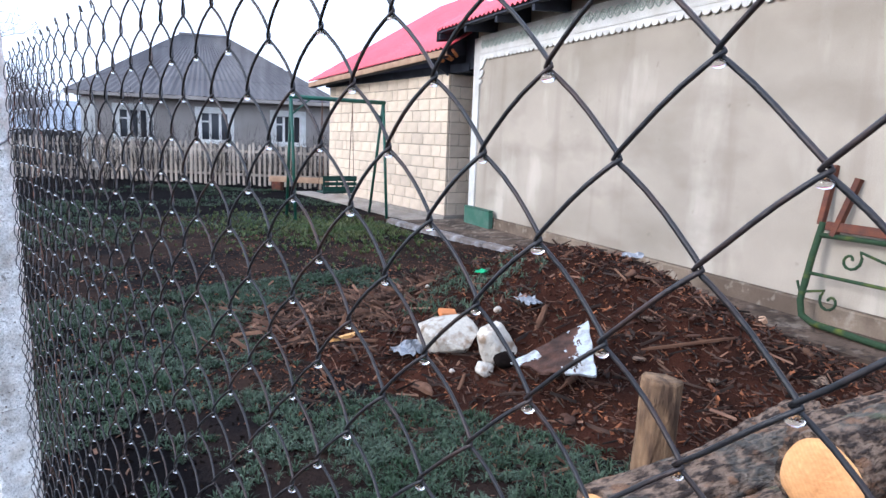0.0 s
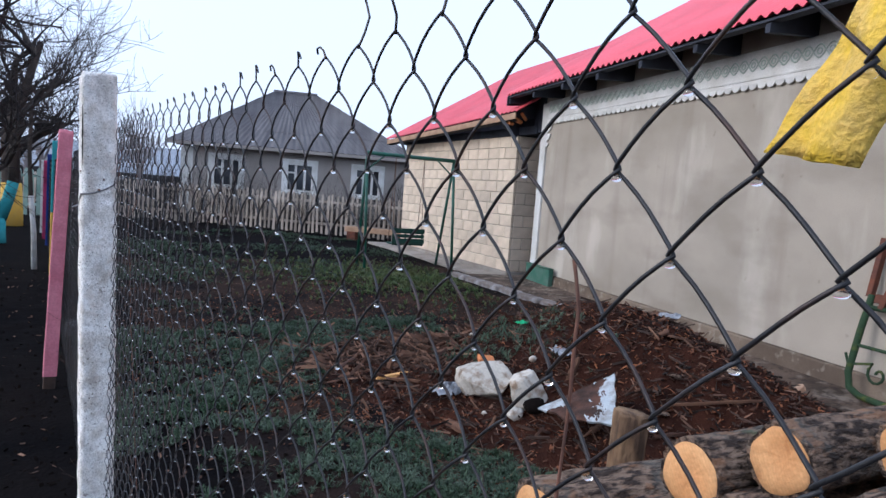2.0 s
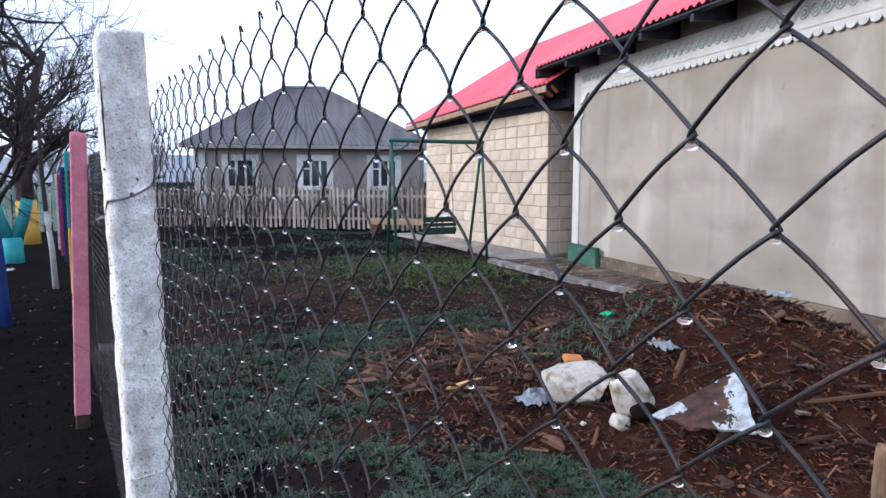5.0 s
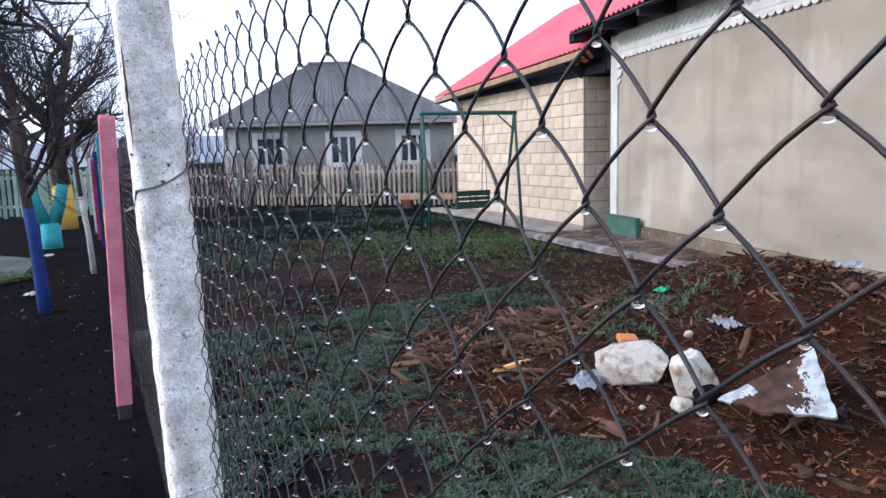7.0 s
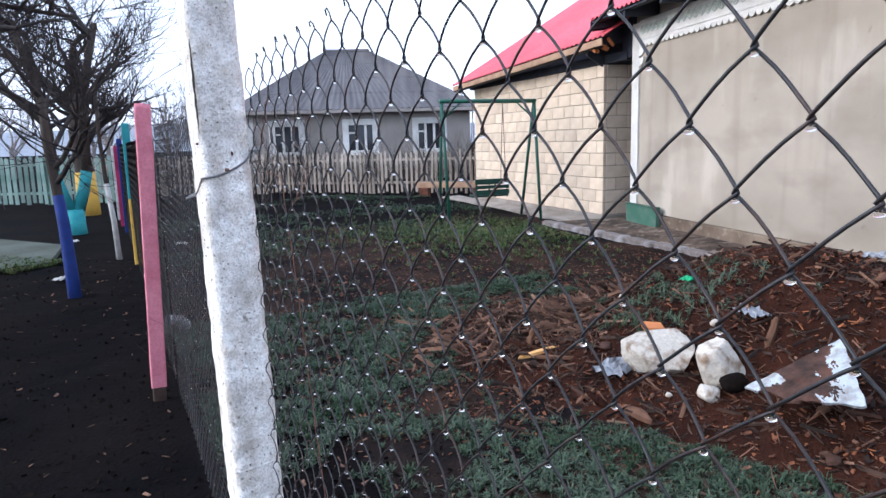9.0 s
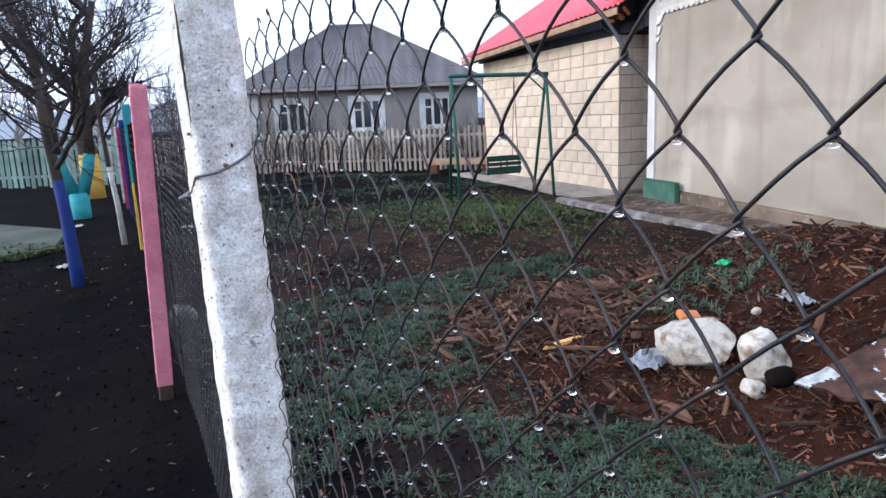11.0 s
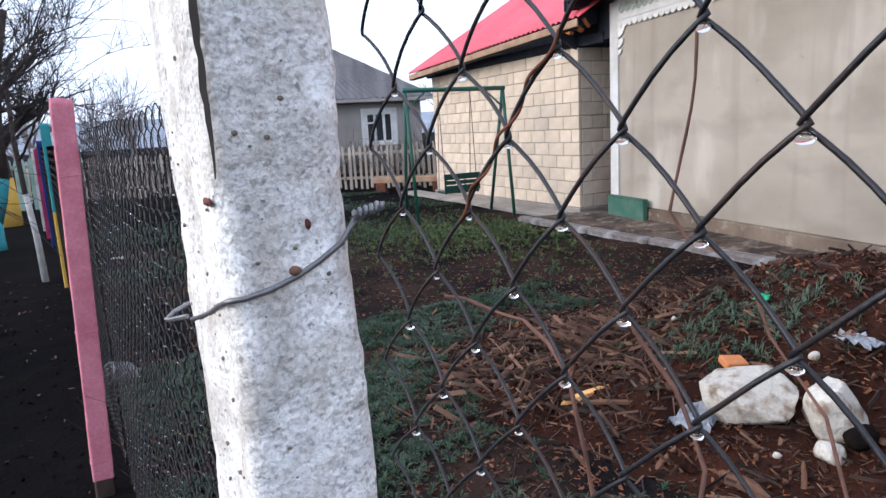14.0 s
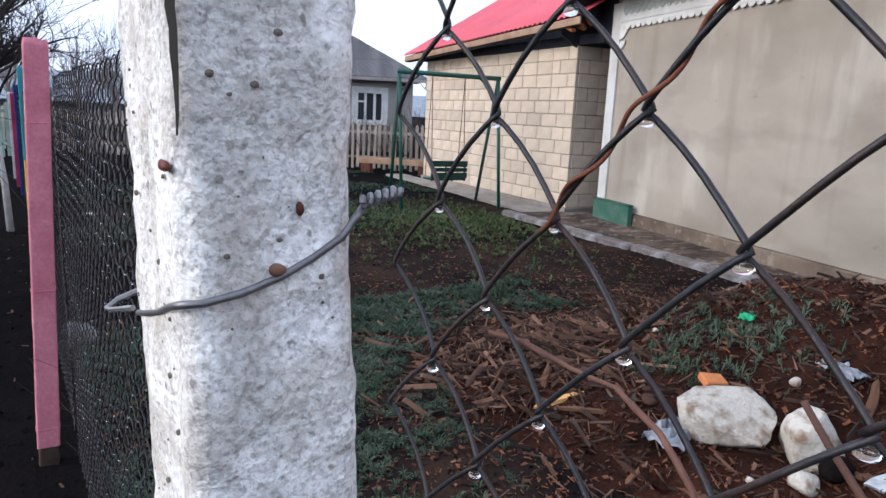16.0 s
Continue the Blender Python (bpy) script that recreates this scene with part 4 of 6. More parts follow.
seat = part("seat", Geo().bevel_box(-0.30, 0.30, -0.14, 0.16, 0.44, 0.47, 0.006, axes((SA + SB) / 2, sd)), M_DKGREEN, swing, "dark green slatted seat")
for z, hgt in ((0.475, 0.085), (0.575, 0.06), (0.65, 0.09)):
    part("slat", Geo().bevel_box(-0.31, 0.31, -0.155, -0.135, z, z + hgt, 0.004, axes((SA + SB) / 2, sd)), M_DKGREEN, seat)
for sx in (-0.29, -0.06, 0.05, 0.265):
    part("upright", Geo().bevel_box(sx, sx + 0.025, -0.134, -0.105, 0.43, 0.735, 0.003, axes((SA + SB) / 2, sd)), M_DKGREEN, seat)
    for sy in (-0.11, 0.13) if abs(sx) > 0.2 else ():
        p0 = axes((SA + SB) / 2, sd) @ Vector((sx + 0.012, sy, 0.46))
        p1 = TL + bar * ((p0 - TL).dot(bar)) + Vector((0, 0, 0.0))
        part("rope", Geo().tube([p0, p0.lerp(p1, 0.5) + sn * 0.004, p1], 0.006, 5), M_STRAW, swing, "thin hanging rope")


# ---- picket fences ----
def picket_fence(name, a, b, top, mat, label, gap=0.135, width=0.068, seed=1):
    a, b = Vector(a), Vector(b)
    f = thing(name, axes(a, (b - a)), label, "fence")
    L_ = (b - a).length
    for z in (0.28, top - 0.25):
        part("rail", Geo().bevel_box(0, L_, 0.012, 0.06, z, z + 0.07, 0.005), mat, f)
    n = int(L_ / 2.4)
    for i in range(n + 1):
        x = min(L_ - 0.1, i * L_ / max(1, n))
        part("fence_post", Geo().bevel_box(x, x + 0.11, 0.062, 0.17, -0.2, top - 0.02, 0.008), mat, f)
    r = random.Random(seed)
    shapes = []
    for w in (width * 0.9, width, width * 1.08):
        g = Geo()
        g.add([(x, y, z) for y in (-0.011, 0.011) for x, z in ((-w / 2, 0.05), (w / 2, 0.05), (w / 2, top - 0.05), (0.01, top), (-0.01, top), (-w / 2, top - 0.05))],
              [(0, 1, 2, 3, 4, 5), (11, 10, 9, 8, 7, 6)] + [(i, i + 6, (i + 1) % 6 + 6, (i + 1) % 6) for i in range(6)])
        shapes.append(g.mesh("picket", mat))
    x = 0.06
    while x < L_ - 0.05:
        p = part("picket", r.choice(shapes), mat, f)
        p.matrix_local = Matrix.Translation((x, 0, r.uniform(-0.04, 0.03))) @ Matrix.Rotation(r.uniform(-0.03, 0.03), 4, "Y")
        x += gap * r.uniform(0.92, 1.1)
    return f


picket_fence("picket_fence", (-10.9, 15.35, 0), (-4.35, 16.2, 0), 1.14, M_PICKET, "weathered brown picket fence in front of the house", seed=2)
picket_fence("picket_fence", (-16.5, 13.3, 0), (-11.0, 15.33, 0), 1.16, M_PICKET, "weathered dark picket fence behind bare shrubs", seed=3)
picket_fence("green_picket_fence", (-22.0, 8.7, 0), (-12.6, 12.6, 0), 1.27, M_GREENP, "green and white picket fence beyond the orchard, haze in its pale colours", 0.16, 0.10, 4)
single("low_beam", Geo().bevel_box(0, 1.9, -0.06, 0.06, 0.22, 0.36, 0.01), M_FASCIA, "pale wooden beam lying on bricks before the picket fence", "beam", m=axes((-5.9, 15.3, 0), (0.99, 0.12)))
for x in (0.2, 1.6):
    single("prop_block", Geo().bevel_box(x - 0.12, x + 0.12, -0.1, 0.1, -0.02, 0.222, 0.01), M_RUST, "brown brick prop under a beam", "brick", "beam props", m=axes((-5.9, 15.3, 0), (0.99, 0.12)))


# ---- green box, leaning bed frame, scraps by the wall ----
box = thing("wooden_box", WALL @ Matrix.Translation((0.55, -0.20, 0.10)), "low green painted wooden box on the apron against the wall", "box")
part("body", Geo().bevel_box(-0.50, 0.36, 0.06, 0.14, 0.0, 0.27, 0.01), M_BOX, box)
part("lid", Geo().bevel_box(-0.51, 0.37, 0.05, 0.14, 0.272, 0.288, 0.006), M_BOX, box)
single("dark_plank", Geo().bevel_box(-0.45, 0.45, -0.05, 0.05, 0, 0.03, 0.006), M_DARKWOOD, "dark old plank lying at the plinth", "plank", m=WALL @ Matrix.Translation((4.1, -0.55, 0.085)) @ Matrix.Rotation(0.15, 4, "Z"))

bed = thing("bed_headboard", WALL @ Matrix.Translation((6.28, -0.22, 0.09)) @ Matrix.Rotation(radians(-9), 4, "X"), "mossy green iron bed headboard leaning against the wall", "bed frame")
R_ = 0.026
part("outer_frame", Geo().tube([(0.02, 0, 0.82), (-0.005, 0, 0.55), (-0.02, 0, 0.20), (0.02, 0, 0.09), (0.12, 0, 0.05), (0.6, 0, 0.03), (1.25, 0, 0.03), (1.36, 0, 0.09), (1.4, 0, 0.2), (1.38, 0, 0.82)], R_, 10), M_MOSS, bed, "green and yellow mossy tube", True)
part("top_rail", Geo().tube([(0.0, 0, 0.72), (0.7, 0, 0.73), (1.39, 0, 0.72)], 0.02, 8), M_MOSS, bed, "", True)
part("middle_rail", Geo().tube([(-0.01, 0, 0.42), (1.39, 0, 0.42)], 0.014, 6), M_MOSS, bed, "", True)
part("rust_plate", Geo().bevel_box(0.05, 1.35, -0.012, 0.012, 0.76, 0.83, 0.004), M_RUST, bed, "rusty flat top plate")
for cx, cz, sgn in ((0.30, 0.57, 1), (0.22, 0.24, -1), (0.85, 0.57, -1), (0.95, 0.24, 1)):
    sp = [(cx + sgn * (0.012 + 0.0062 * k) * math.cos(k * 0.55), 0, cz + (0.012 + 0.0062 * k) * math.sin(k * 0.55)) for k in range(14)]
    sp += [(cx + sgn * 0.26, 0, cz + 0.02), (cx + sgn * 0.30, 0, cz + 0.10)]
    part("scroll", Geo().tube(sp, 0.011, 6), M_MOSS, bed, "", True)
for x, z, rot in ((0.0, 0.8, 0.02), (0.12, 0.72, 0.22)):
    q = part("angle_iron", Geo().bevel_box(-0.022, 0.022, -0.02, -0.012, 0, 0.46, 0.002).bevel_box(0.014, 0.022, -0.0115, 0.03, 0, 0.46, 0.002), M_RUST, bed, "rusty angle iron upright")
    q.matrix_local = Matrix.Translation((x, 0, z)) @ Matrix.Rotation(rot, 4, "Y")


# ---- heap of rotten wood ----
def heap_z(x, y):
    h = heap_height(x, y)
    edge = min(1.0, h / 0.08)
    return h + edge * (0.035 * noise.noise(Vector((x * 3, y * 3, 0))) + 0.038 * noise.noise(Vector((x * 9, y * 9, 2))) + 0.022 * noise.noise(Vector((x * 25, y * 25, 4)))) - 0.045


single("mulch_mound", sheet([-1.2 + 0.05 * i for i in range(141)], [2.2 + 0.05 * i for i in range(112)], heap_z), M_HEAP, "low heap of red-brown rotten wood and earth", "heap", smooth=True)


def top_z(x, y):
    return max(heap_z(x, y), rough_ground(x, y))


def scatter(n, seed, size, thin, box_, keep, g=None, lift=0.6):
    """Splinters and flakes lying on the heap and the soil."""
    g = g or Geo()
    r = random.Random(seed)
    k = 0
    while k < n:
        x, y = r.uniform(*box_[0]), r.uniform(*box_[1])
        if not keep(x, y, r):
            continue
        k += 1
        l_ = size * r.uniform(0.35, 1.6)
        w, t = l_ * r.uniform(*thin), l_ * r.uniform(0.03, 0.12)
        m = Matrix.Translation((x, y, top_z(x, y) + t * 0.6)) @ Euler((r.uniform(-lift, lift), r.uniform(-lift, lift), r.uniform(0, 6.3))).to_matrix().to_4x4()
        a, b = l_ / 2, w / 2
        pts = [(-a, -b * r.uniform(0.2, 1), 0), (a, -b * r.uniform(0.2, 1), 0), (a * r.uniform(0.7, 1), b, 0), (-a * r.uniform(0.7, 1), b * r.uniform(0.4, 1), 0)]
        pts += [(p[0] * 0.95, p[1] * 0.9, t) for p in pts]
        g.add([m @ Vector(p) for p in pts], [(3, 2, 1, 0), (4, 5, 6, 7), (0, 1, 5, 4), (1, 2, 6, 5), (2, 3, 7, 6), (3, 0, 4, 7)])
    return g


yard = lambda x, y, r: (Vector((x - 0.86, y - 1.07)).dot(Vector((0.626, 0.78))) > 0.1)
WALL_INV = lambda x, y: (WALL.inverted() @ Vector((x, y, 0))).y
on_heap = lambda x, y, r: heap_height(x, y) > 0.05 + 0.05 * r.random()
near_heap = lambda x, y, r: heap_height(x, y) > 0.008 * r.random() + 0.004
HB_ = ((-0.8, 5.2), (2.4, 7.0))
single("wood_chips", scatter(9500, 1, 0.036, (0.12, 0.55), HB_, on_heap), M_CHIP, "red-brown bark flakes and rotten wood splinters", "wood chips", kind="stuff")
single("wood_crumbs", scatter(11000, 2, 0.024, (0.2, 0.9), HB_, near_heap, None, 1.0), M_CRUMB, "fine orange-brown wood crumbs on the heap", "wood chips", kind="stuff")
single("orange_flakes", scatter(2800, 23, 0.036, (0.2, 0.6), HB_, on_heap, None, 0.9), M_CRUMB, "orange-red flakes of rotten wood on the heap", "wood chips", kind="stuff")
single("twig_litter", scatter(2600, 21, 0.11, (0.02, 0.05), HB_, near_heap, None, 0.35), M_TWIGBIT, "thin dark twigs mixed into the heap", "twigs", kind="stuff")
single("spilled_crumbs", scatter(5200, 22, 0.022, (0.2, 0.8), ((-2.6, 3.8), (2.6, 8.6)), lambda x, y, r: heap_height(x, y) < 0.03 and WALL_INV(x, y) < -0.3 and yard(x, y, r) and r.random() < 0.25 + 0.75 * math.exp(-((x - 1.0) ** 2 + (y - 5.0) ** 2) / 4.0)), M_CRUMB, "reddish wood crumbs spilled over the yard soil", "wood chips", kind="stuff")
single("straw_bits", scatter(1100, 8, 0.15, (0.02, 0.045), ((-0.6, 1.3), (3.6, 5.3)), lambda x, y, r: r.random() < math.exp(-((x - 0.45) / 0.5) ** 2 - ((y - 4.45) / 0.45) ** 2), scatter(2600, 3, 0.09, (0.02, 0.06), HB_, near_heap, None, 0.8)), M_STRAW, "dry pale stalks strewn over the heap", "straw", kind="stuff")
outside = lambda x, y, r: (Vector((x - 0.86, y - 1.07)).dot(Vector((0.626, 0.78))) < -0.03)
single("soil_clods", scatter(5200, 11, 0.022, (0.5, 1.0), ((-6.5, 1.0), (0.2, 6.5)), lambda x, y, r: r.random() < 1.2 / (0.6 + math.hypot(x - 0.6, y - 1.0)), None, 1.2), M_SOIL, "dark crumbly clods of dug soil", "soil", kind="stuff")
single("path_litter", scatter(420, 12, 0.03, (0.1, 0.6), ((-6, 1), (0.2, 6)), outside), M_STRAW, "a few dead leaves on the dark path", "litter", kind="stuff")
single("yard_litter", scatter(5200, 5, 0.028, (0.1, 0.6), ((-4.5, 3.5), (2, 10)), yard), M_STRAW, "scattered dead leaves and stalks on the soil", "litter", kind="stuff")


def plank(name, x, y, l_, w, t, rz, tilt, mat, label, category, dz=0.0, roll=0.0):
    g, n = Geo(), 9
    for i in range(n + 1):
        s = i / n - 0.5
        end = 1 - (0.75 + 0.2 * noise.noise(Vector((x * 5, y, 2)))) * abs(2 * s) ** 5
        bow = 0.5 * w * noise.noise(Vector((s * 2, x * 7, y * 7)))
        for b, c in ((-0.5, 0.0), (0.5, 0.1), (0.42, 0.8), (0.0, 1.05), (-0.4, 0.85)):
            k = noise.noise(Vector((s * 7, b * 3 + x * 9, y * 9)))
            g.v.append((s * l_ * (1 + 0.25 * b * noise.noise(Vector((x, y, 5)))), bow + b * w * end * (1 + 0.5 * k), t * c * (0.5 + 0.5 * end) * (1 + 0.5 * k)))
    g.f = [(i * 5 + j, i * 5 + 5 + j, i * 5 + 5 + (j + 1) % 5, i * 5 + (j + 1) % 5) for i in range(n) for j in range(5)] + [tuple(range(5)), tuple(range(n * 5 + 4, n * 5 - 1, -1))]
    return single(name, g, mat, label, category, m=Matrix.Translation((x, y, top_z(x, y) + dz)) @ Euler((radians(roll), radians(-tilt), radians(rz))).to_matrix().to_4x4())


plank("wood_splinter", 0.66, 3.90, 0.30, 0.05, 0.022, 40, 8, M_CUT, "fresh orange split of wood among the chips", "wood split", 0.012)
plank("wood_splinter", 0.78, 3.80, 0.26, 0.03, 0.02, 5, 3, M_BARKSTRIP, "pale brown stick among the chips", "stick", 0.01)
plank("wood_splinter", 0.55, 4.02, 0.20, 0.035, 0.03, 80, 60, M_BARKSTRIP, "upright pale brown splinter in the chips", "stick", 0.02)
plank("wood_splinter", 1.91, 3.76, 0.26, 0.04, 0.03, 68, 48, M_BARKSTRIP, "grey-brown stake stuck in the heap", "stake", 0.0)
plank("wood_splinter", 1.30, 3.30, 0.34, 0.07, 0.03, -48, 6, M_BARKSTRIP, "flat grey-brown bark strip in front of the heap", "bark", 0.01)
plank("wood_splinter", 3.3, 4.6, 0.18, 0.10, 0.03, 15, 40, M_FASCIA, "small pale brown split block by the wall", "wood split", 0.02)
plank("wood_splinter", 2.75, 3.62, 0.55, 0.018, 0.016, 22, 6, M_BARKSTRIP, "long thin pale-ended branch on the heap", "stick", 0.02)
for i in range(130):
    x, y = rng.uniform(0.1, 3.8), rng.uniform(2.7, 5.4)
    if heap_height(x, y) < 0.07:
        continue
    plank("bark_piece", x, y, rng.uniform(0.07, 0.22), rng.uniform(0.02, 0.065), rng.uniform(0.008, 0.02), rng.uniform(0, 180), rng.uniform(-20, 30), rng.choice((M_HEAP, M_BARKSTRIP, M_LOGBARK, M_CHIP)), "curled brown bark piece on the heap", "bark", 0.012)


def hewn(size, seed, n):
    """A lump with flattened, chipped sides."""
    g = Geo().blob((0, 0, 0), size, 0.22, seed, n)
    r = random.Random(seed * 13 + 1)
    cuts = []
    for _ in range(13):
        d = Vector((r.gauss(0, 1), r.gauss(0, 1), r.gauss(0, 0.8))).normalized()
        cuts.append((d, r.uniform(0.58, 0.86) * Vector((d.x * size[0], d.y * size[1], d.z * size[2])).length))
    out = []
    for p in g.v:
        p = Vector(p)
        for d, k in cuts:
            e = p.dot(d) - k
            if e > 0:
                p -= d * e * 0.9
        p += p.normalized() * (0.035 * min(size) * noise.noise(p * 26 + Vector((seed, 0, 0))) + 0.02 * min(size) * noise.noise(p * 70))
        out.append(tuple(p))
    g.v = out
    return g


def stone(name, x, y, size, seed, label, rz=0.0, mat=None, dz=0.0, n=22, tilt=0.0):
    g = hewn(size, seed, n)
    return single(name, g, mat or M_STONE, label, "stone", m=Matrix.Translation((x, y, top_z(x, y) + size[2] * 0.55 + dz)) @ Euler((radians(tilt), 0, radians(rz))).to_matrix().to_4x4(), smooth=True)


stone("limestone_lump", 1.375, 3.70, (0.225, 0.17, 0.165), 3, "large white limestone lump lying on the heap", -22, None, -0.04, 44, 12)
stone("limestone_lump", 1.67, 3.59, (0.13, 0.14, 0.165), 8, "white limestone lump with a dark hollow", 15, None, -0.04, 34)
stone("dark_clod", 1.755, 3.47, (0.085, 0.05, 0.05), 5, "dark clod of soil stuck to a white stone", 40, M_SOIL, 0.03, 16)
stone("pebble", 1.645, 3.835, (0.027, 0.025, 0.024), 2, "small white limestone pebble on the heap", 0, None, 0.02, 10)
stone("pebble", 1.46, 3.42, (0.022, 0.02, 0.02), 6, "small white limestone pebble on the heap", 0, None, 0.0, 10)
stone("pebble", 1.06, 4.35, (0.022, 0.02, 0.018), 7, "small white limestone pebble on the heap", 0, None, 0.0, 10)
stone("rubble_lump", 1.635, 3.42, (0.07, 0.065, 0.055), 9, "pale rubble lump in front of the stones", 0, None, 0.0, 12)
single("brick_fragment", Geo().bevel_box(-0.055, 0.055, -0.04, 0.04, 0, 0.035, 0.005), M_ORANGE, "orange brick fragment on top of the white stone", "brick", m=Matrix.Translation((1.318, 3.86, 0.305)) @ Euler((0.25, 0.1, 0.5)).to_matrix().to_4x4())
stone("concrete_lump", -2.14, 3.68, (0.13, 0.10, 0.10), 4, "grey concrete lump in the weeds beyond the fence", 30, M_CURB, 0.0, 14)

# peeling board and crumpled sheets
g = Geo()
nx_, ny_ = 96, 56
CA, CB, CC, CD = Vector((1.80, 3.32, 0.225)), Vector((2.195, 3.48, 0.46)), Vector((2.255, 3.13, 0.277)), Vector((2.00, 3.20, 0.235))
for j in range(ny_ + 1):
    for i in range(nx_ + 1):
        a, b = i / nx_, j / ny_
        p = CD.lerp(CC, a).lerp(CA.lerp(CB, a), b)
        g.v.append(tuple(p - Vector((2.05, 3.27, 0.27)) + Vector((0.012 * noise.noise(Vector((a * 6, b * 6, 1))), 0.012 * noise.noise(Vector((a * 6, b * 6, 5))), 0.014 * noise.noise(Vector((a * 3, b * 3, 2)))))))
g.f = [(j * (nx_ + 1) + i, j * (nx_ + 1) + i + 1, (j + 1) * (nx_ + 1) + i + 1, (j + 1) * (nx_ + 1) + i) for j in range(ny_) for i in range(nx_)]
bd = single("peeling_board", g, M_BOARDDIRT, "triangular board with peeling white paint and brown dirt", "board", m=Matrix.Translation((2.05, 3.27, 0.27)))
bd.data.materials.append(M_BOARD)
for j in range(ny_):
    for i in range(nx_):
        a, b = i / nx_, j / ny_
        q = 0.22 * noise.noise(Vector((a * 9, b * 6, 3))) + 0.14 * noise.noise(Vector((a * 34, b * 24, 8)))
        painted = a + q > 0.70 + 0.12 * b or (b + q > 0.72 and a < 0.30) or (b + q < 0.10 and a > 0.40)
        bd.data.polygons[j * nx_ + i].material_index = 1 if painted else 0
sol = bd.modifiers.new("thick", "SOLIDIFY")
sol.thickness = 0.015


def crumpled(x, y, size, seed, mat, name, label, category, dz=0.02):
    g = Geo()
    n = 9
    for j in range(n + 1):
        for i in range(n + 1):
            a, b = i / n - 0.5, j / n - 0.5
            q = Vector((a * 4, b * 4, seed))
            g.v.append((a * size * 1.5 + 0.2 * size * noise.noise(q), b * size + 0.2 * size * noise.noise(q + Vector((5, 0, 0))), 0.45 * size * abs(noise.noise(q * 1.3 + Vector((0, 7, 0)))) + 0.25 * size * (0.25 - a * a - b * b)))
    g.f = [(j * (n + 1) + i, j * (n + 1) + i + 1, (j + 1) * (n + 1) + i + 1, (j + 1) * (n + 1) + i) for j in range(n) for i in range(n)]
    ob = single(name, g, mat, label, category, m=Matrix.Translation((x, y, top_z(x, y) + dz)) @ Matrix.Rotation(seed, 4, "Z"))
    s_ = ob.modifiers.new("thick", "SOLIDIFY")
    s_.thickness = 0.002
    return ob


crumpled(1.16, 3.62, 0.17, 1.3, M_PLASTIC, "plastic_wrap", "crumpled greyish clear plastic wrap", "plastic bag")
crumpled(1.825, 3.89, 0.12, 2.1, M_PLASTIC, "plastic_wrap", "small grey plastic wrap on the heap", "plastic bag")
crumpled(2.45, 4.5, 0.10, 3.1, M_PLASTIC, "plastic_wrap", "small grey plastic scrap on the heap", "plastic bag")
crumpled(1.467, 4.21, 0.07, 4.4, M_MINT, "green_scrap", "bright green plastic scrap on the heap", "scrap", 0.05)
for x, y in ((-4.9, 4.75), (-5.7, 7.2), (-7.6, 6.9), (-3.9, 2.2)):
    crumpled(x, y, 0.11, x, M_WASH, "paper_scrap", "white paper scrap on dark soil", "scrap")

# ---- firewood ----
logs_at = [  # along the fence, up, radius, end depth, length
    (1.465, 0.945, 0.064, 0.86, 1.25), (1.615, 1.028, 0.062, 0.90, 1.3), (1.195, 0.735, 0.098, 0.75, 1.35), (1.385, 0.775, 0.078, 0.84, 1.2), (1.592, 0.857, 0.086, 0.85, 1.3),
    (1.755, 0.965, 0.060, 0.86, 1.2), (1.77, 1.085, 0.055, 0.95, 1.2), (1.05, 0.56, 0.085, 0.74, 1.3), (1.29, 0.615, 0.062, 0.80, 1.2), (1.46, 0.635, 0.070, 0.82, 1.2),
    (1.66, 0.70, 0.080, 0.85, 1.2), (1.83, 0.80, 0.085, 0.84, 1.25), (1.95, 0.97, 0.08, 0.86, 1.2), (2.02, 0.79, 0.09, 0.85, 1.2), (0.93, 0.39, 0.085, 0.74, 1.25), (1.13, 0.40, 0.08, 0.78, 1.2),
    (1.33, 0.46, 0.085, 0.80, 1.2), (1.54, 0.50, 0.075, 0.82, 1.2), (1.73, 0.54, 0.08, 0.84, 1.2), (1.92, 0.62, 0.085, 0.84, 1.2), (0.82, 0.21, 0.09, 0.76, 1.2), (1.03, 0.22, 0.085, 0.78, 1.2),
    (1.23, 0.26, 0.09, 0.80, 1.2), (1.44, 0.29, 0.085, 0.82, 1.2), (1.64, 0.34, 0.09, 0.84, 1.2), (1.85, 0.42, 0.09, 0.84, 1.2), (0.72, 0.06, 0.075, 0.78, 1.2), (0.92, 0.06, 0.075, 0.78, 1.2),
    (1.13, 0.07, 0.085, 0.8, 1.2), (1.34, 0.09, 0.09, 0.8, 1.2), (1.55, 0.13, 0.1, 0.82, 1.2), (1.77, 0.18, 0.1, 0.84, 1.2), (1.98, 0.30, 0.11, 0.84, 1.2), (1.98, 0.09, 0.09, 0.84, 1.2), (2.1, 0.55, 0.1, 0.84, 1.2)]


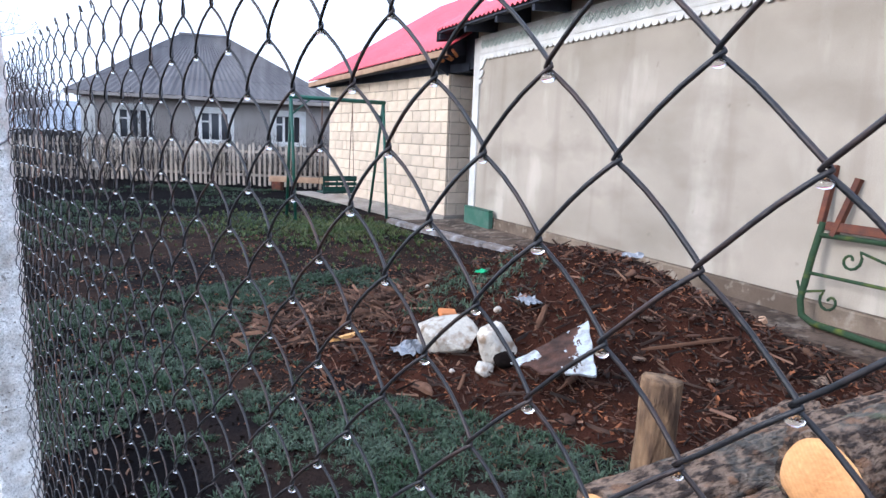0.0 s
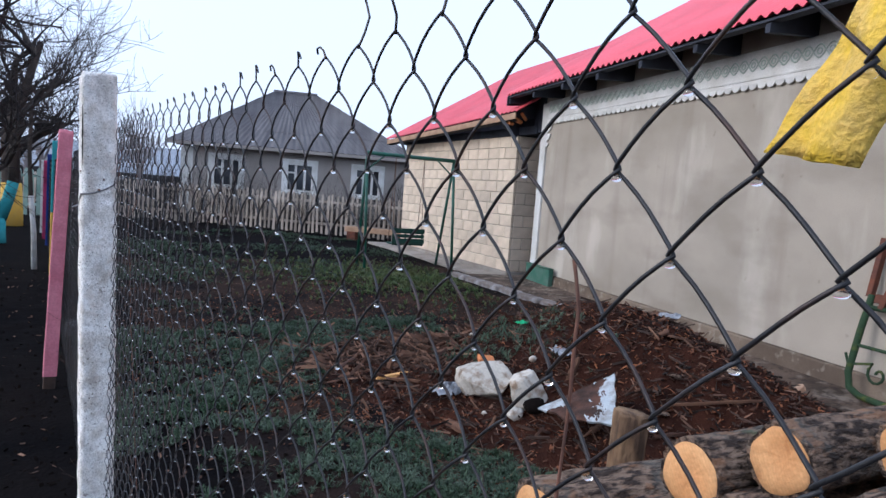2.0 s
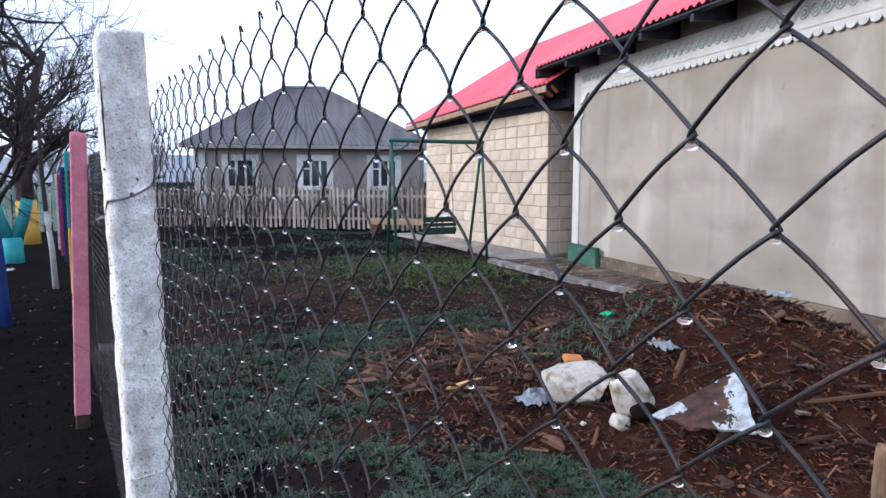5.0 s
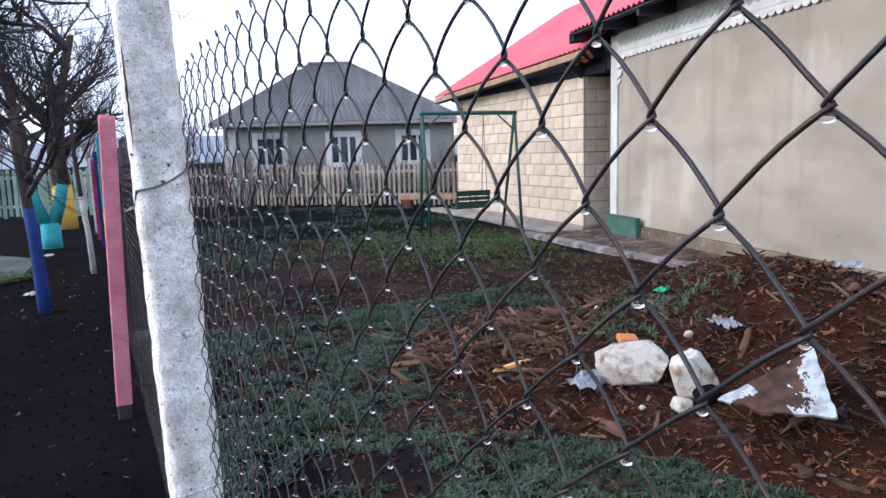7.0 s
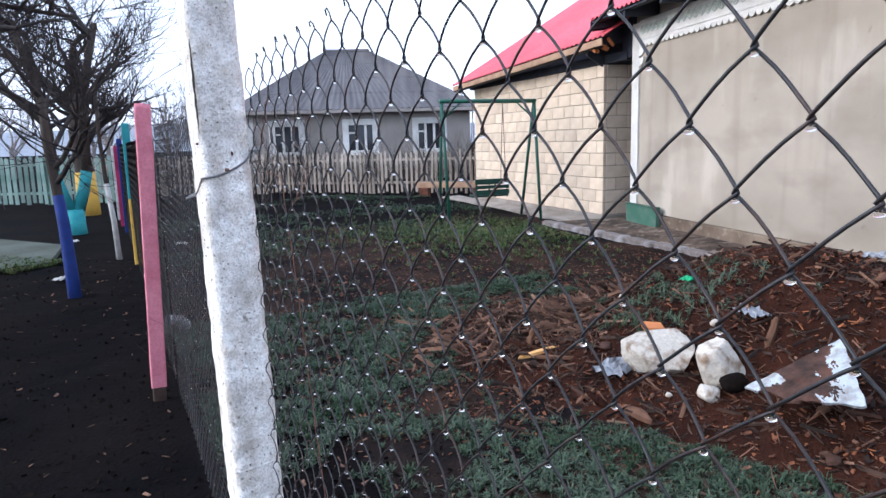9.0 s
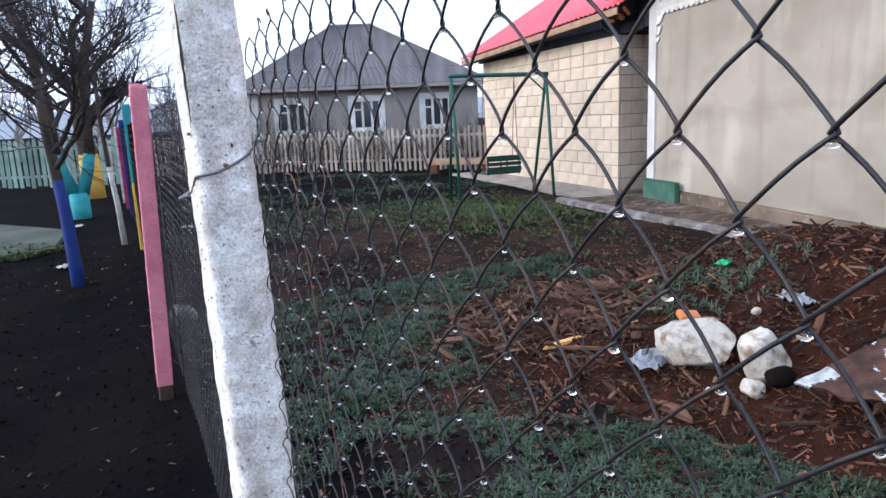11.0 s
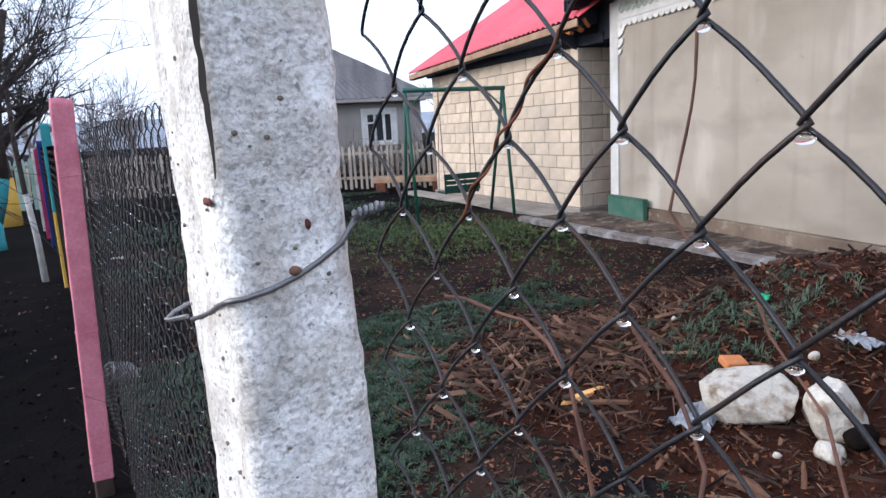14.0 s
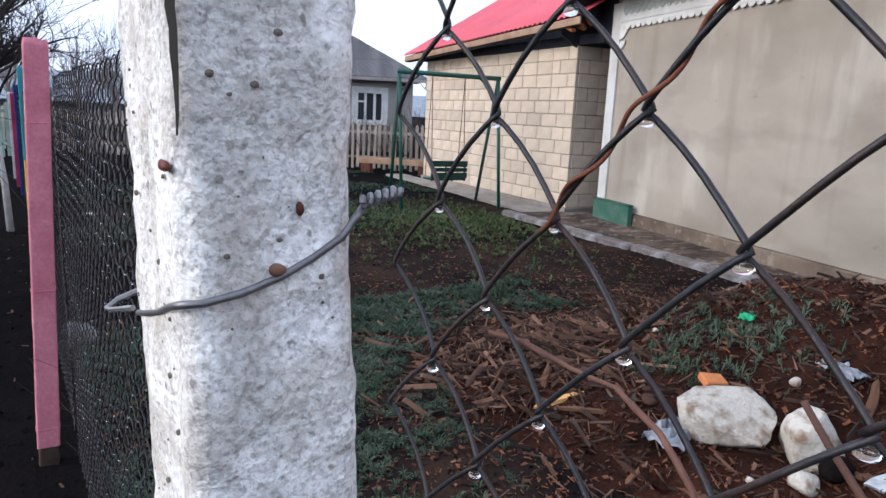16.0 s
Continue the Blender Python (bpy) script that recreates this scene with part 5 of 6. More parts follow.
def log_geo(radius, length, seed, flat=1.0):
    """Furrowed bark, open at the sawn end; x-z is the section and y the length."""
    bark, cut = Geo(), Geo()
    n, rows = 56, 44
    ring = []
    for j in range(rows + 1):
        y = length * (j / rows) ** 1.25
        for i in range(n):
            a = 2 * math.pi * i / n
            d = Vector((math.cos(a), math.sin(a), 0))
            furrow = noise.noise(Vector((d.x * 7, d.y * 7, y * 7 + seed)))
            plate = noise.noise(Vector((d.x * 15, d.y * 15, y * 16 + seed)))
            r_ = radius * (1 + 0.12 * noise.noise(d * 1.4 + Vector((seed, y * 1.5, 0))) + 0.12 * (abs(furrow) - 0.2) + 0.09 * plate)
            off = 0.03 * noise.noise(Vector((y * 1.3, seed, 0)))
            yy = y + (0.10 * radius * math.cos(a + seed) if j == 0 else 0)
            p = (d.x * r_ + off, yy, d.y * r_ * flat)
            bark.v.append(p)
            if j == 0:
                q = radius * (0.88 + 0.10 * noise.noise(d * 1.4 + Vector((seed, 0, 0))) + 0.012 * furrow)
                ring.append((d.x * q + off, yy - 0.002, d.y * q * flat))
    for j in range(rows):
        bark.f += [(j * n + (i + 1) % n, j * n + i, (j + 1) * n + i, (j + 1) * n + (i + 1) % n) for i in range(n)]
    bark.f.append(tuple(rows * n + i for i in range(n)))
    k = len(bark.v)
    bark.v += [(x, y + 0.003, z) for x, y, z in ring]
    bark.f += [(i, (i + 1) % n, k + (i + 1) % n, k + i) for i in range(n)]
    for f, dy in ((1.0, 0.004), (0.985, 0.0), (0.6, -0.001), (0.3, -0.001)):
        cut.v += [(x * f, y + dy + 0.0016 * noise.noise(Vector((x * 60, z * 60, seed))), z * f) for x, y, z in ring]
    k = len(cut.v)
    cut.v.append((0, sum(p[1] for p in ring) / n, 0))
    for q in range(3):
        cut.f += [(q * n + i, q * n + (i + 1) % n, (q + 1) * n + (i + 1) % n, (q + 1) * n + i) for i in range(n)]
    cut.f += [(3 * n + i, 3 * n + (i + 1) % n, k) for i in range(n)]
    return bark, cut


def cut_material(name):
    """Sawn end grain: a darker heart, a paler rim, faint rings and saw marks."""
    m = material(name, (0.68, 0.385, 0.172), 0.85, (0.55, 0.275, 0.107), 9, 170, 0.6, vary=0.14, depth=0.006)
    n, l = m.node_tree.nodes, m.node_tree.links
    b = n["Principled BSDF"]
    src = b.inputs["Base Color"].links[0].from_socket
    tc, wave, saw = n.new("ShaderNodeTexCoord"), n.new("ShaderNodeTexWave"), n.new("ShaderNodeTexWave")
    wave.wave_type, wave.rings_direction = "RINGS", "Y"
    wave.inputs["Scale"].default_value, wave.inputs["Distortion"].default_value, wave.inputs["Detail"].default_value = 30, 3.5, 3
    saw.inputs["Scale"].default_value, saw.inputs["Distortion"].default_value, saw.inputs["Detail"].default_value = 55, 5, 3
    split = n.new("ShaderNodeSeparateXYZ")
    l.new(tc.outputs["Object"], split.inputs[0])
    flat_ = n.new("ShaderNodeCombineXYZ")
    l.new(split.outputs[0], flat_.inputs[0])
    l.new(split.outputs[2], flat_.inputs[1])
    dist = n.new("ShaderNodeVectorMath")
    dist.operation = "LENGTH"
    l.new(flat_.outputs[0], dist.inputs[0])
    blot = n.new("ShaderNodeTexNoise")
    blot.inputs["Scale"].default_value, blot.inputs["Detail"].default_value = 24, 4
    l.new(tc.outputs["Object"], blot.inputs["Vector"])
    near = n.new("ShaderNodeMath")
    near.operation = "MULTIPLY_ADD"
    near.inputs[1].default_value = 0.06
    l.new(blot.outputs[0], near.inputs[0])
    l.new(dist.outputs["Value"], near.inputs[2])
    l.new(tc.outputs["Object"], wave.inputs["Vector"])
    l.new(tc.outputs["Object"], saw.inputs["Vector"])
    for sock, lo, hi, top, color in ((near.outputs[0], 0.085, 0.04, 0.40, (0.72, 0.55, 0.42, 1)), (wave.outputs["Fac"], 0, 1, 0.14, (0.76, 0.62, 0.50, 1)), (saw.outputs["Fac"], 0, 1, 0.22, (0.78, 0.68, 0.60, 1)), (blot.outputs[0], 0.60, 0.68, 0.35, (0.50, 0.32, 0.20, 1))):
        rg, mx = n.new("ShaderNodeMapRange"), n.new("ShaderNodeMix")
        rg.inputs[1].default_value, rg.inputs[2].default_value, rg.inputs[4].default_value = lo, hi, top
        l.new(sock, rg.inputs[0])
        mx.data_type, mx.blend_type = "RGBA", "MULTIPLY"
        mx.inputs[7].default_value = color
        l.new(rg.outputs[0], mx.inputs[0])
        l.new(src, mx.inputs[6])
        src = mx.outputs[2]
    l.new(src, b.inputs["Base Color"])
    return m


M_END = cut_material("sawn_end_grain")
for i, (u, z, rad, y0, ln) in enumerate(logs_at):
    lg = thing("firewood_log", FENCE @ Matrix.Translation((u, y0, z)) @ Euler((radians(rng.uniform(-2, 2)), radians(rng.uniform(0, 360)), radians(rng.uniform(-4, 4)))).to_matrix().to_4x4(), "freshly sawn log with orange end grain in the woodpile", "log", "woodpile logs")
    bark, cut = log_geo(rad, ln, i * 1.37)
    part("bark", bark, M_LOGBARK, lg, "grey-brown furrowed bark", True)
    part("sawn_end", cut, M_END, lg, "orange sawn end", True)
# short upright log beyond the pile
g, c_ = log_geo(0.050, 0.78, 44.0)
up = thing("chopping_stump", Matrix.Translation((2.395, 1.567, 0.82)) @ Euler((radians(-90), 0, 0.6)).to_matrix().to_4x4(), "upright split log with ragged pale brown sides", "log")
part("bark", g, M_STUMP, up, "stripped brown side", True)
part("sawn_end", c_, M_STUMP, up, "grey weathered top", True)


# ---- trees and shrubs ----
def branch_out(g, start, direct, length, radius, level, r, sides, twig_min, up=0.15, spread=0.75, kids=(3, 5), buds=None):
    """Grows one bent limb and its side limbs into g."""
    pts, radii = [Vector(start)], [radius]
    d = Vector(direct).normalized()
    n = max(4, int(4 + level))
    for i in range(n):
        d = (d + Vector((r.uniform(-1, 1), r.uniform(-1, 1), r.uniform(-1, 1))) * 0.20 + Vector((0, 0, up * 0.25))).normalized()
        pts.append(pts[-1] + d * length / n)
        radii.append(max(radius * (1 - 0.72 * (i + 1) / n), twig_min * 0.6))
    g.tube(pts, radii, max(3, sides if level > 1 else 3 if level == 0 else 4), False)
    if level <= 0:
        return
    k = r.randint(*kids) + (2 if level == 1 else 0)
    for q in range(k):
        t = r.uniform(0.25, 1.0)
        i = min(n - 1, int(t * n))
        p = pts[i].lerp(pts[i + 1], t * n - i)
        ax = (pts[i + 1] - pts[i]).normalized()
        side = Vector((r.uniform(-1, 1), r.uniform(-1, 1), r.uniform(-0.5, 1))).normalized()
        nd = (ax * (1 - spread * 0.5) + side * spread + Vector((0, 0, up))).normalized()
        branch_out(g, p, nd, length * r.uniform(0.45, 0.72), max(radii[i] * 0.6, twig_min), level - 1, r, sides, twig_min, up, spread, kids)


def painted_tree(x, y, trunk, rad, paint, mat, label, crown_len, levels, seed, limbs=5, top=None, spread=0.85, up=0.12, kids=(3, 5), lift=0.0):
    """An orchard tree with its foot painted: trunk points in metres from its base."""
    r = random.Random(seed)
    t = thing("fruit_tree", Matrix.Translation((x, y, 0)), label, "tree", "orchard trees")
    pts = [Vector(p) for p in trunk]
    radii = [rad * (1.15 - 0.45 * i / (len(pts) - 1)) for i in range(len(pts))]
    tr = part("trunk", Geo().tube(pts, radii, 10), M_BARK, t, "", True)
    if paint:
        pp = [p for p in pts if p.z <= paint + 1e-3]
        rr = [q * 1.06 for q in radii[:len(pp)]]
        nxt = len(pp)
        if nxt < len(pts):
            f = (paint - pp[-1].z) / max(1e-3, pts[nxt].z - pp[-1].z)
            if f > 0.02:
                rr.append((radii[nxt - 1] + (radii[nxt] - radii[nxt - 1]) * f) * 1.06)
                pp.append(pts[nxt - 1].lerp(pts[nxt], f))
        part("painted_foot", Geo().tube(pp, rr, 10), mat, tr, "painted lower trunk", True)
    g = Geo()
    for i in range(limbs):
        f = 0.55 + 0.45 * (i + 1) / limbs
        k = f * (len(pts) - 1)
        a = min(len(pts) - 2, int(k))
        p = pts[a].lerp(pts[a + 1], k - a)
        ang = 6.283 * i / limbs + r.uniform(-0.4, 0.4)
        branch_out(g, p, (math.cos(ang) * spread, math.sin(ang) * spread, 0.75 + lift), crown_len * r.uniform(0.8, 1.15), radii[a] * 0.62, levels, r, 6, 0.0035, up, 0.8, kids)
    part("crown", g, M_TWIG, t, "bare winter branches with many fine twigs", True)
    return t


painted_tree(-4.07, 4.28, [(0, 0, -0.1), (-0.02, 0.0, 0.3), (-0.07, 0.02, 0.7), (-0.13, 0.03, 1.05), (-0.22, 0.05, 1.5), (-0.30, 0.10, 1.9)], 0.052, 0.98, M_BLUE, "bare fruit tree with its foot painted blue", 1.25, 3, 11, 7, None, 0.85, 0.12, (4, 6))
painted_tree(-5.55, 6.02, [(0, 0, -0.1), (-0.03, 0, 0.5), (-0.1, 0, 1.0), (-0.14, 0, 1.6), (-0.18, 0.05, 2.2)], 0.030, 0.97, M_WASH, "slim bare fruit tree with limewashed foot", 1.1, 3, 12, 5)
# forked teal tree: two limewashed and teal stems from one foot
fork = thing("fruit_tree", Matrix.Translation((-8.5, 7.65, 0)), "large forked bare fruit tree with teal painted foot", "tree", "orchard trees")
r = random.Random(31)
tk = part("trunk", Geo().tube([(0, 0, -0.1), (0, 0, 0.15), (0, 0, 0.42)], [0.17, 0.15, 0.15], 12), M_TEAL, fork, "teal painted foot", True)
g = Geo()
for sx, bx in ((-1, 0.0), (1, 0.05)):
    q = Vector((0.60, 0.80, 0)).normalized()
    pts = [q * (0.05 * sx) + Vector((0, 0, 0.38)), q * (0.17 * sx) + Vector((0, 0, 0.75)), q * (0.24 * sx) + Vector((0, 0, 1.05))]
    part("painted_stem", Geo().tube(pts, [0.10, 0.095, 0.09], 10), M_TEAL, tk, "teal painted stem", True)
    up_ = [pts[-1] - Vector((0, 0, 0.02)), pts[-1] + q * 0.02 * sx + Vector((0, 0, 0.7)), pts[-1] + q * 0.12 * sx + Vector((0, 0, 1.5)), pts[-1] + q * 0.35 * sx + Vector((0, 0, 2.4))]
    part("stem", Geo().tube(up_, [0.088, 0.08, 0.07, 0.05], 10), M_BARK, tk, "", True)
    for i in range(6):
        p = up_[1].lerp(up_[2], r.random()) if i < 3 else up_[2].lerp(up_[3], r.random())
        a = r.uniform(0, 6.3)
        branch_out(g, p, (math.cos(a), math.sin(a), 0.6), r.uniform(1.3, 2.1), 0.04, 3, r, 6, 0.004, 0.2, 0.8, (4, 6))
part("crown", g, M_TWIG, fork, "bare winter branches with many fine twigs", True)
painted_tree(-11.3, 10.05, [(0, 0, -0.1), (0.02, 0, 0.3), (0.0, 0, 0.95), (-0.1, 0, 1.8), (-0.1, 0.1, 2.6)], 0.2, 0.93, M_YELLOW, "bare orchard tree with flared yellow painted foot", 1.8, 3, 15, 6)
painted_tree(-13.2, 7.6, [(0, 0, -0.1), (-0.3, 0, 0.9), (-0.7, 0, 1.6), (-1.0, 0.1, 2.4)], 0.09, 0, None, "thin bare leaning orchard tree far back", 1.6, 3, 16, 5)
painted_tree(-7.0, 5.0, [(0, 0, -0.1), (-0.1, 0, 0.8), (-0.25, 0, 1.7), (-0.3, 0.1, 2.4)], 0.07, 0, None, "bare dark orchard tree", 1.7, 3, 17, 6)
# old tree whose boughs hang over the path by the fence
old = thing("fruit_tree", Matrix.Translation((-4.3, 2.1, 0)), "old dark bare tree whose boughs reach over the fence", "tree", "orchard trees")
r = random.Random(41)
part("trunk", Geo().tube([(0, 0, -0.1), (0.02, 0, 0.8), (0.12, 0.05, 1.7), (0.25, 0.1, 2.5), (0.45, 0.2, 3.2)], [0.14, 0.12, 0.11, 0.09, 0.06], 10), M_BARK, old, "", True)
g = Geo()
for st, dr, ln, rd in (((0.15, 0.06, 1.9), (0.8, 0.45, 0.22), 1.9, 0.05), ((0.2, 0.08, 2.2), (0.75, 0.55, 0.30), 2.1, 0.05), ((0.25, 0.1, 2.4), (0.5, 0.9, 0.25), 1.9, 0.045), ((0.3, 0.12, 2.6), (0.9, 0.1, 0.5), 1.8, 0.04), ((0.4, 0.2, 3.0), (0.2, 0.6, 0.8), 1.6, 0.04), ((0.2, 0.1, 2.3), (-0.6, 0.5, 0.5), 1.6, 0.04), ((0.12, 0.05, 1.7), (-0.2, 0.9, 0.3), 1.5, 0.035)):
    branch_out(g, st, dr, ln, rd, 3, r, 6, 0.0035, 0.03, 0.75, (4, 6))
part("crown", g, M_TWIG, old, "bare dark boughs with fine twigs", True)


def shrub(x, y, h_, n, seed, label, mat=None, name="shrub", spread=0.5):
    r = random.Random(seed)
    g = Geo()
    for i in range(n):
        a = r.uniform(0, 6.283)
        s = r.uniform(0.1, spread)
        branch_out(g, (x + 0.25 * math.cos(a) * r.random(), y + 0.25 * math.sin(a) * r.random(), -0.03), (math.cos(a) * s, math.sin(a) * s, 1), h_ * r.uniform(0.6, 1.0), 0.010, 2, r, 4, 0.0022, 0.25, 0.6, (3, 5))
    single(name, g, mat or M_TWIG, label, "shrub", "bare shrubs")


for i, (x, y, h_, n) in enumerate(((-9.2, 13.2, 1.9, 9), (-8.3, 13.9, 1.7, 8), (-10.1, 13.0, 1.6, 8), (-10.9, 12.3, 1.9, 9), (-7.4, 10.9, 1.3, 6), (-11.8, 12.2, 1.6, 7))):
    shrub(x, y, h_, n, 60 + i, "bare brown shrub before the picket fence")

# shrub row added behind the pickets so that their gaps look dark
for i in range(17):
    f = (i + 0.5) / 17
    shrub(-10.8 + 6.3 * f, 15.75 + 0.85 * f + 0.15 * math.sin(i * 2.3), 0.95 + 0.25 * math.sin(i * 1.7), 12, 80 + i, "dark bare shrub added behind the picket fence to darken its gaps", None, "shrub", 0.8)

# dry stalks along the foot of the wire fence
g = Geo()
r = random.Random(80)
for i in range(60):
    p = FENCE @ Vector((r.uniform(-6.5, 0.4), 0.10 + 0.25 * r.random(), 0))
    a = r.uniform(0, 6.283)
    branch_out(g, (p.x, p.y, -0.02), (math.cos(a) * 0.5, math.sin(a) * 0.5, 1), r.uniform(0.15, 0.45), 0.003, 1, r, 4, 0.0012, 0.2, 0.6, (2, 4))
single("dry_weed_stalks", g, M_TWIGBIT, "dry brown weed stalks at the fence's foot", "weeds", kind="stuff")

# far bare trees and rising ground beyond the gardens, haze painted into their colours
g = Geo()
r = random.Random(90)
for i in range(34):
    a = radians(r.uniform(-5, 78))
    dd = r.uniform(38, 60)
    x, y = 1 - math.sin(a) * dd, math.cos(a) * dd
    hh = r.uniform(3.5, 6.0)
    g.tube([(x, y, -0.3), (x + 0.1, y, hh * 0.4)], [0.16, 0.11], 5, False)
    for q in range(6):
        b_ = r.uniform(0, 6.3)
        branch_out(g, (x + 0.1, y, hh * r.uniform(0.2, 0.4)), (math.cos(b_) * 0.6, math.sin(b_) * 0.6, 1), hh * r.uniform(0.35, 0.6), 0.06, 2, r, 4, 0.016, 0.2, 0.6, (3, 5))
single("distant_trees", g, M_FARTWIG, "bare trees beyond the gardens, haze put into their pale colour", "trees", kind="stuff")
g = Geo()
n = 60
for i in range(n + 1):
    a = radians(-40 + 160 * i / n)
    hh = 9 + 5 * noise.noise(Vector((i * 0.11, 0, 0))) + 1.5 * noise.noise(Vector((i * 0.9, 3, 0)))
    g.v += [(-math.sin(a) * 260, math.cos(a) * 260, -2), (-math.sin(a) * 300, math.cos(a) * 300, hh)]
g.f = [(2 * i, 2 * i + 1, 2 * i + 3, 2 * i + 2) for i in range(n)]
# the hill's pale blue-grey stands for the air haze before it
single("backdrop", g, material("haze_coloured_hill", (0.30, 0.33, 0.38), 0.95, (0.26, 0.28, 0.31), 0.02, 0.3, 0), "low wooded hill on the horizon, bluish haze in its colour", "hill", kind="structure", smooth=True)

# pale concrete pad with a grassy rim in the orchard
g = Geo()
pad = [(-10.5, 4.9), (-6.15, 4.9), (-5.95, 5.35), (-7.2, 6.45), (-9.0, 6.6), (-12.0, 6.2)]
g.add([(x, y, 0.06) for x, y in pad] + [(x, y, -0.1) for x, y in pad], [tuple(range(6))] + [(i, i + 6, (i + 1) % 6 + 6, (i + 1) % 6) for i in range(6)])
single("concrete_pad", g, M_PAD, "mossy grey concrete pad in the dark orchard soil", "pavement", kind="structure")


# ---- weeds and grass ----
def tufts(n, seed, where, size, blades, wide, flat):
    g = Geo()
    r = random.Random(seed)
    k = tries = 0
    while k < n and tries < n * 40:
        tries += 1
        x, y = where(r)
        if x is None:
            continue
        k += 1
        z = rough_ground(x, y)
        s = size * r.uniform(0.5, 1.25)
        for b in range(blades):
            a = r.uniform(0, 6.283)
            out, upw = r.uniform(0.35, 1.0) * flat, r.uniform(0.35, 1.0)
            dx, dy, w = math.cos(a), math.sin(a), wide * s * r.uniform(0.6, 1.3)
            mid = (x + dx * s * 0.45 * out, y + dy * s * 0.45 * out, z + s * 0.62 * upw)
            tip = (x + dx * s * out, y + dy * s * out, z + s * 0.75 * upw * r.uniform(0.6, 1.2))
            px, py = -dy * w, dx * w
            g.add([(x + px * 0.4, y + py * 0.4, z - 0.005), (x - px * 0.4, y - py * 0.4, z - 0.005), (mid[0] - px, mid[1] - py, mid[2]), (mid[0] + px, mid[1] + py, mid[2]), tip], [(0, 1, 2, 3), (3, 2, 4)])
    return g


def tufts_on(n, seed, cx, cy, sx, sy):
    g = tufts(n, seed, lambda r: (r.gauss(cx, sx), r.gauss(cy, sy)), 0.06, 9, 0.04, 0.8)
    g.v = [(x, y, z + max(0.0, heap_z(x, y)) + 0.005) for x, y, z in g.v]
    return g


def weed_bed(r):
    u, v = r.uniform(-4.2, 2.2), r.uniform(0.12, 3.6)
    p = FENCE @ Vector((u, v, 0))
    if heap_height(p.x, p.y) > 0.05:
        return None, None
    q = 0.7 * noise.noise(Vector((p.x * 0.9, p.y * 0.9, 11))) + 0.6 * noise.noise(Vector((p.x * 3, p.y * 3, 4))) + 0.5 * noise.noise(Vector((p.x * 8, p.y * 8, 6)))
    return (p.x, p.y) if q > -0.30 + 0.6 * r.random() ** 0.7 else (None, None)


def far_lawn(r):
    x, y = r.uniform(-9, 0.6), r.uniform(5.0, 15.2)
    p = FENCE.inverted() @ Vector((x, y, 0))
    w = BLOCK.inverted() @ Vector((x, y, 0))
    w2 = WALL.inverted() @ Vector((x, y, 0))
    if p.y < 0.3 or w.y > -0.65 or w2.y > -1.2 or heap_height(x, y) > 0.02:
        return None, None
    q = noise.noise(Vector((x * 0.5, y * 0.5, 21))) + 0.5 * noise.noise(Vector((x * 2, y * 2, 5)))
    return (x, y) if q > -0.1 + 0.5 * r.random() and not (x > -2.4 and y < 9.0 and r.random() < 0.85) else (None, None)


def swing_lawn(r):
    a, d = r.uniform(0, 6.283), abs(r.gauss(0, 1.5))
    x, y = -1.7 + math.cos(a) * d * 1.1, 9.4 + math.sin(a) * d * 0.9
    w = BLOCK.inverted() @ Vector((x, y, 0))
    w2 = WALL.inverted() @ Vector((x, y, 0))
    return (x, y) if w.y < -0.65 and w2.y < -1.2 else (None, None)


single("weed_cover", tufts(12000, 1, weed_bed, 0.055, 12, 0.045, 0.9), M_WEED, "low frosted grey-green weeds on dark soil", "weeds", kind="stuff")
single("yard_grass", tufts(6500, 2, far_lawn, 0.06, 8, 0.07, 0.8), M_WEED, "sparse frosted weeds across the yard", "weeds", kind="stuff")
single("swing_grass", tufts(3000, 3, swing_lawn, 0.075, 8, 0.09, 0.8), M_GRASS, "short green grass round the swing", "grass", kind="stuff")
single("orchard_grass", tufts(900, 4, lambda r: (r.uniform(-7.6, -5.9), r.uniform(4.75, 5.0) + r.random() * 0.6), 0.1, 8, 0.08, 0.8), M_GRASS, "grass along the concrete pad's edge", "grass", kind="stuff")
single("heap_weeds", tufts_on(260, 6, 1.34, 4.2, 0.26, 0.17), M_WEED, "withered weeds growing on the heap", "weeds", kind="stuff")

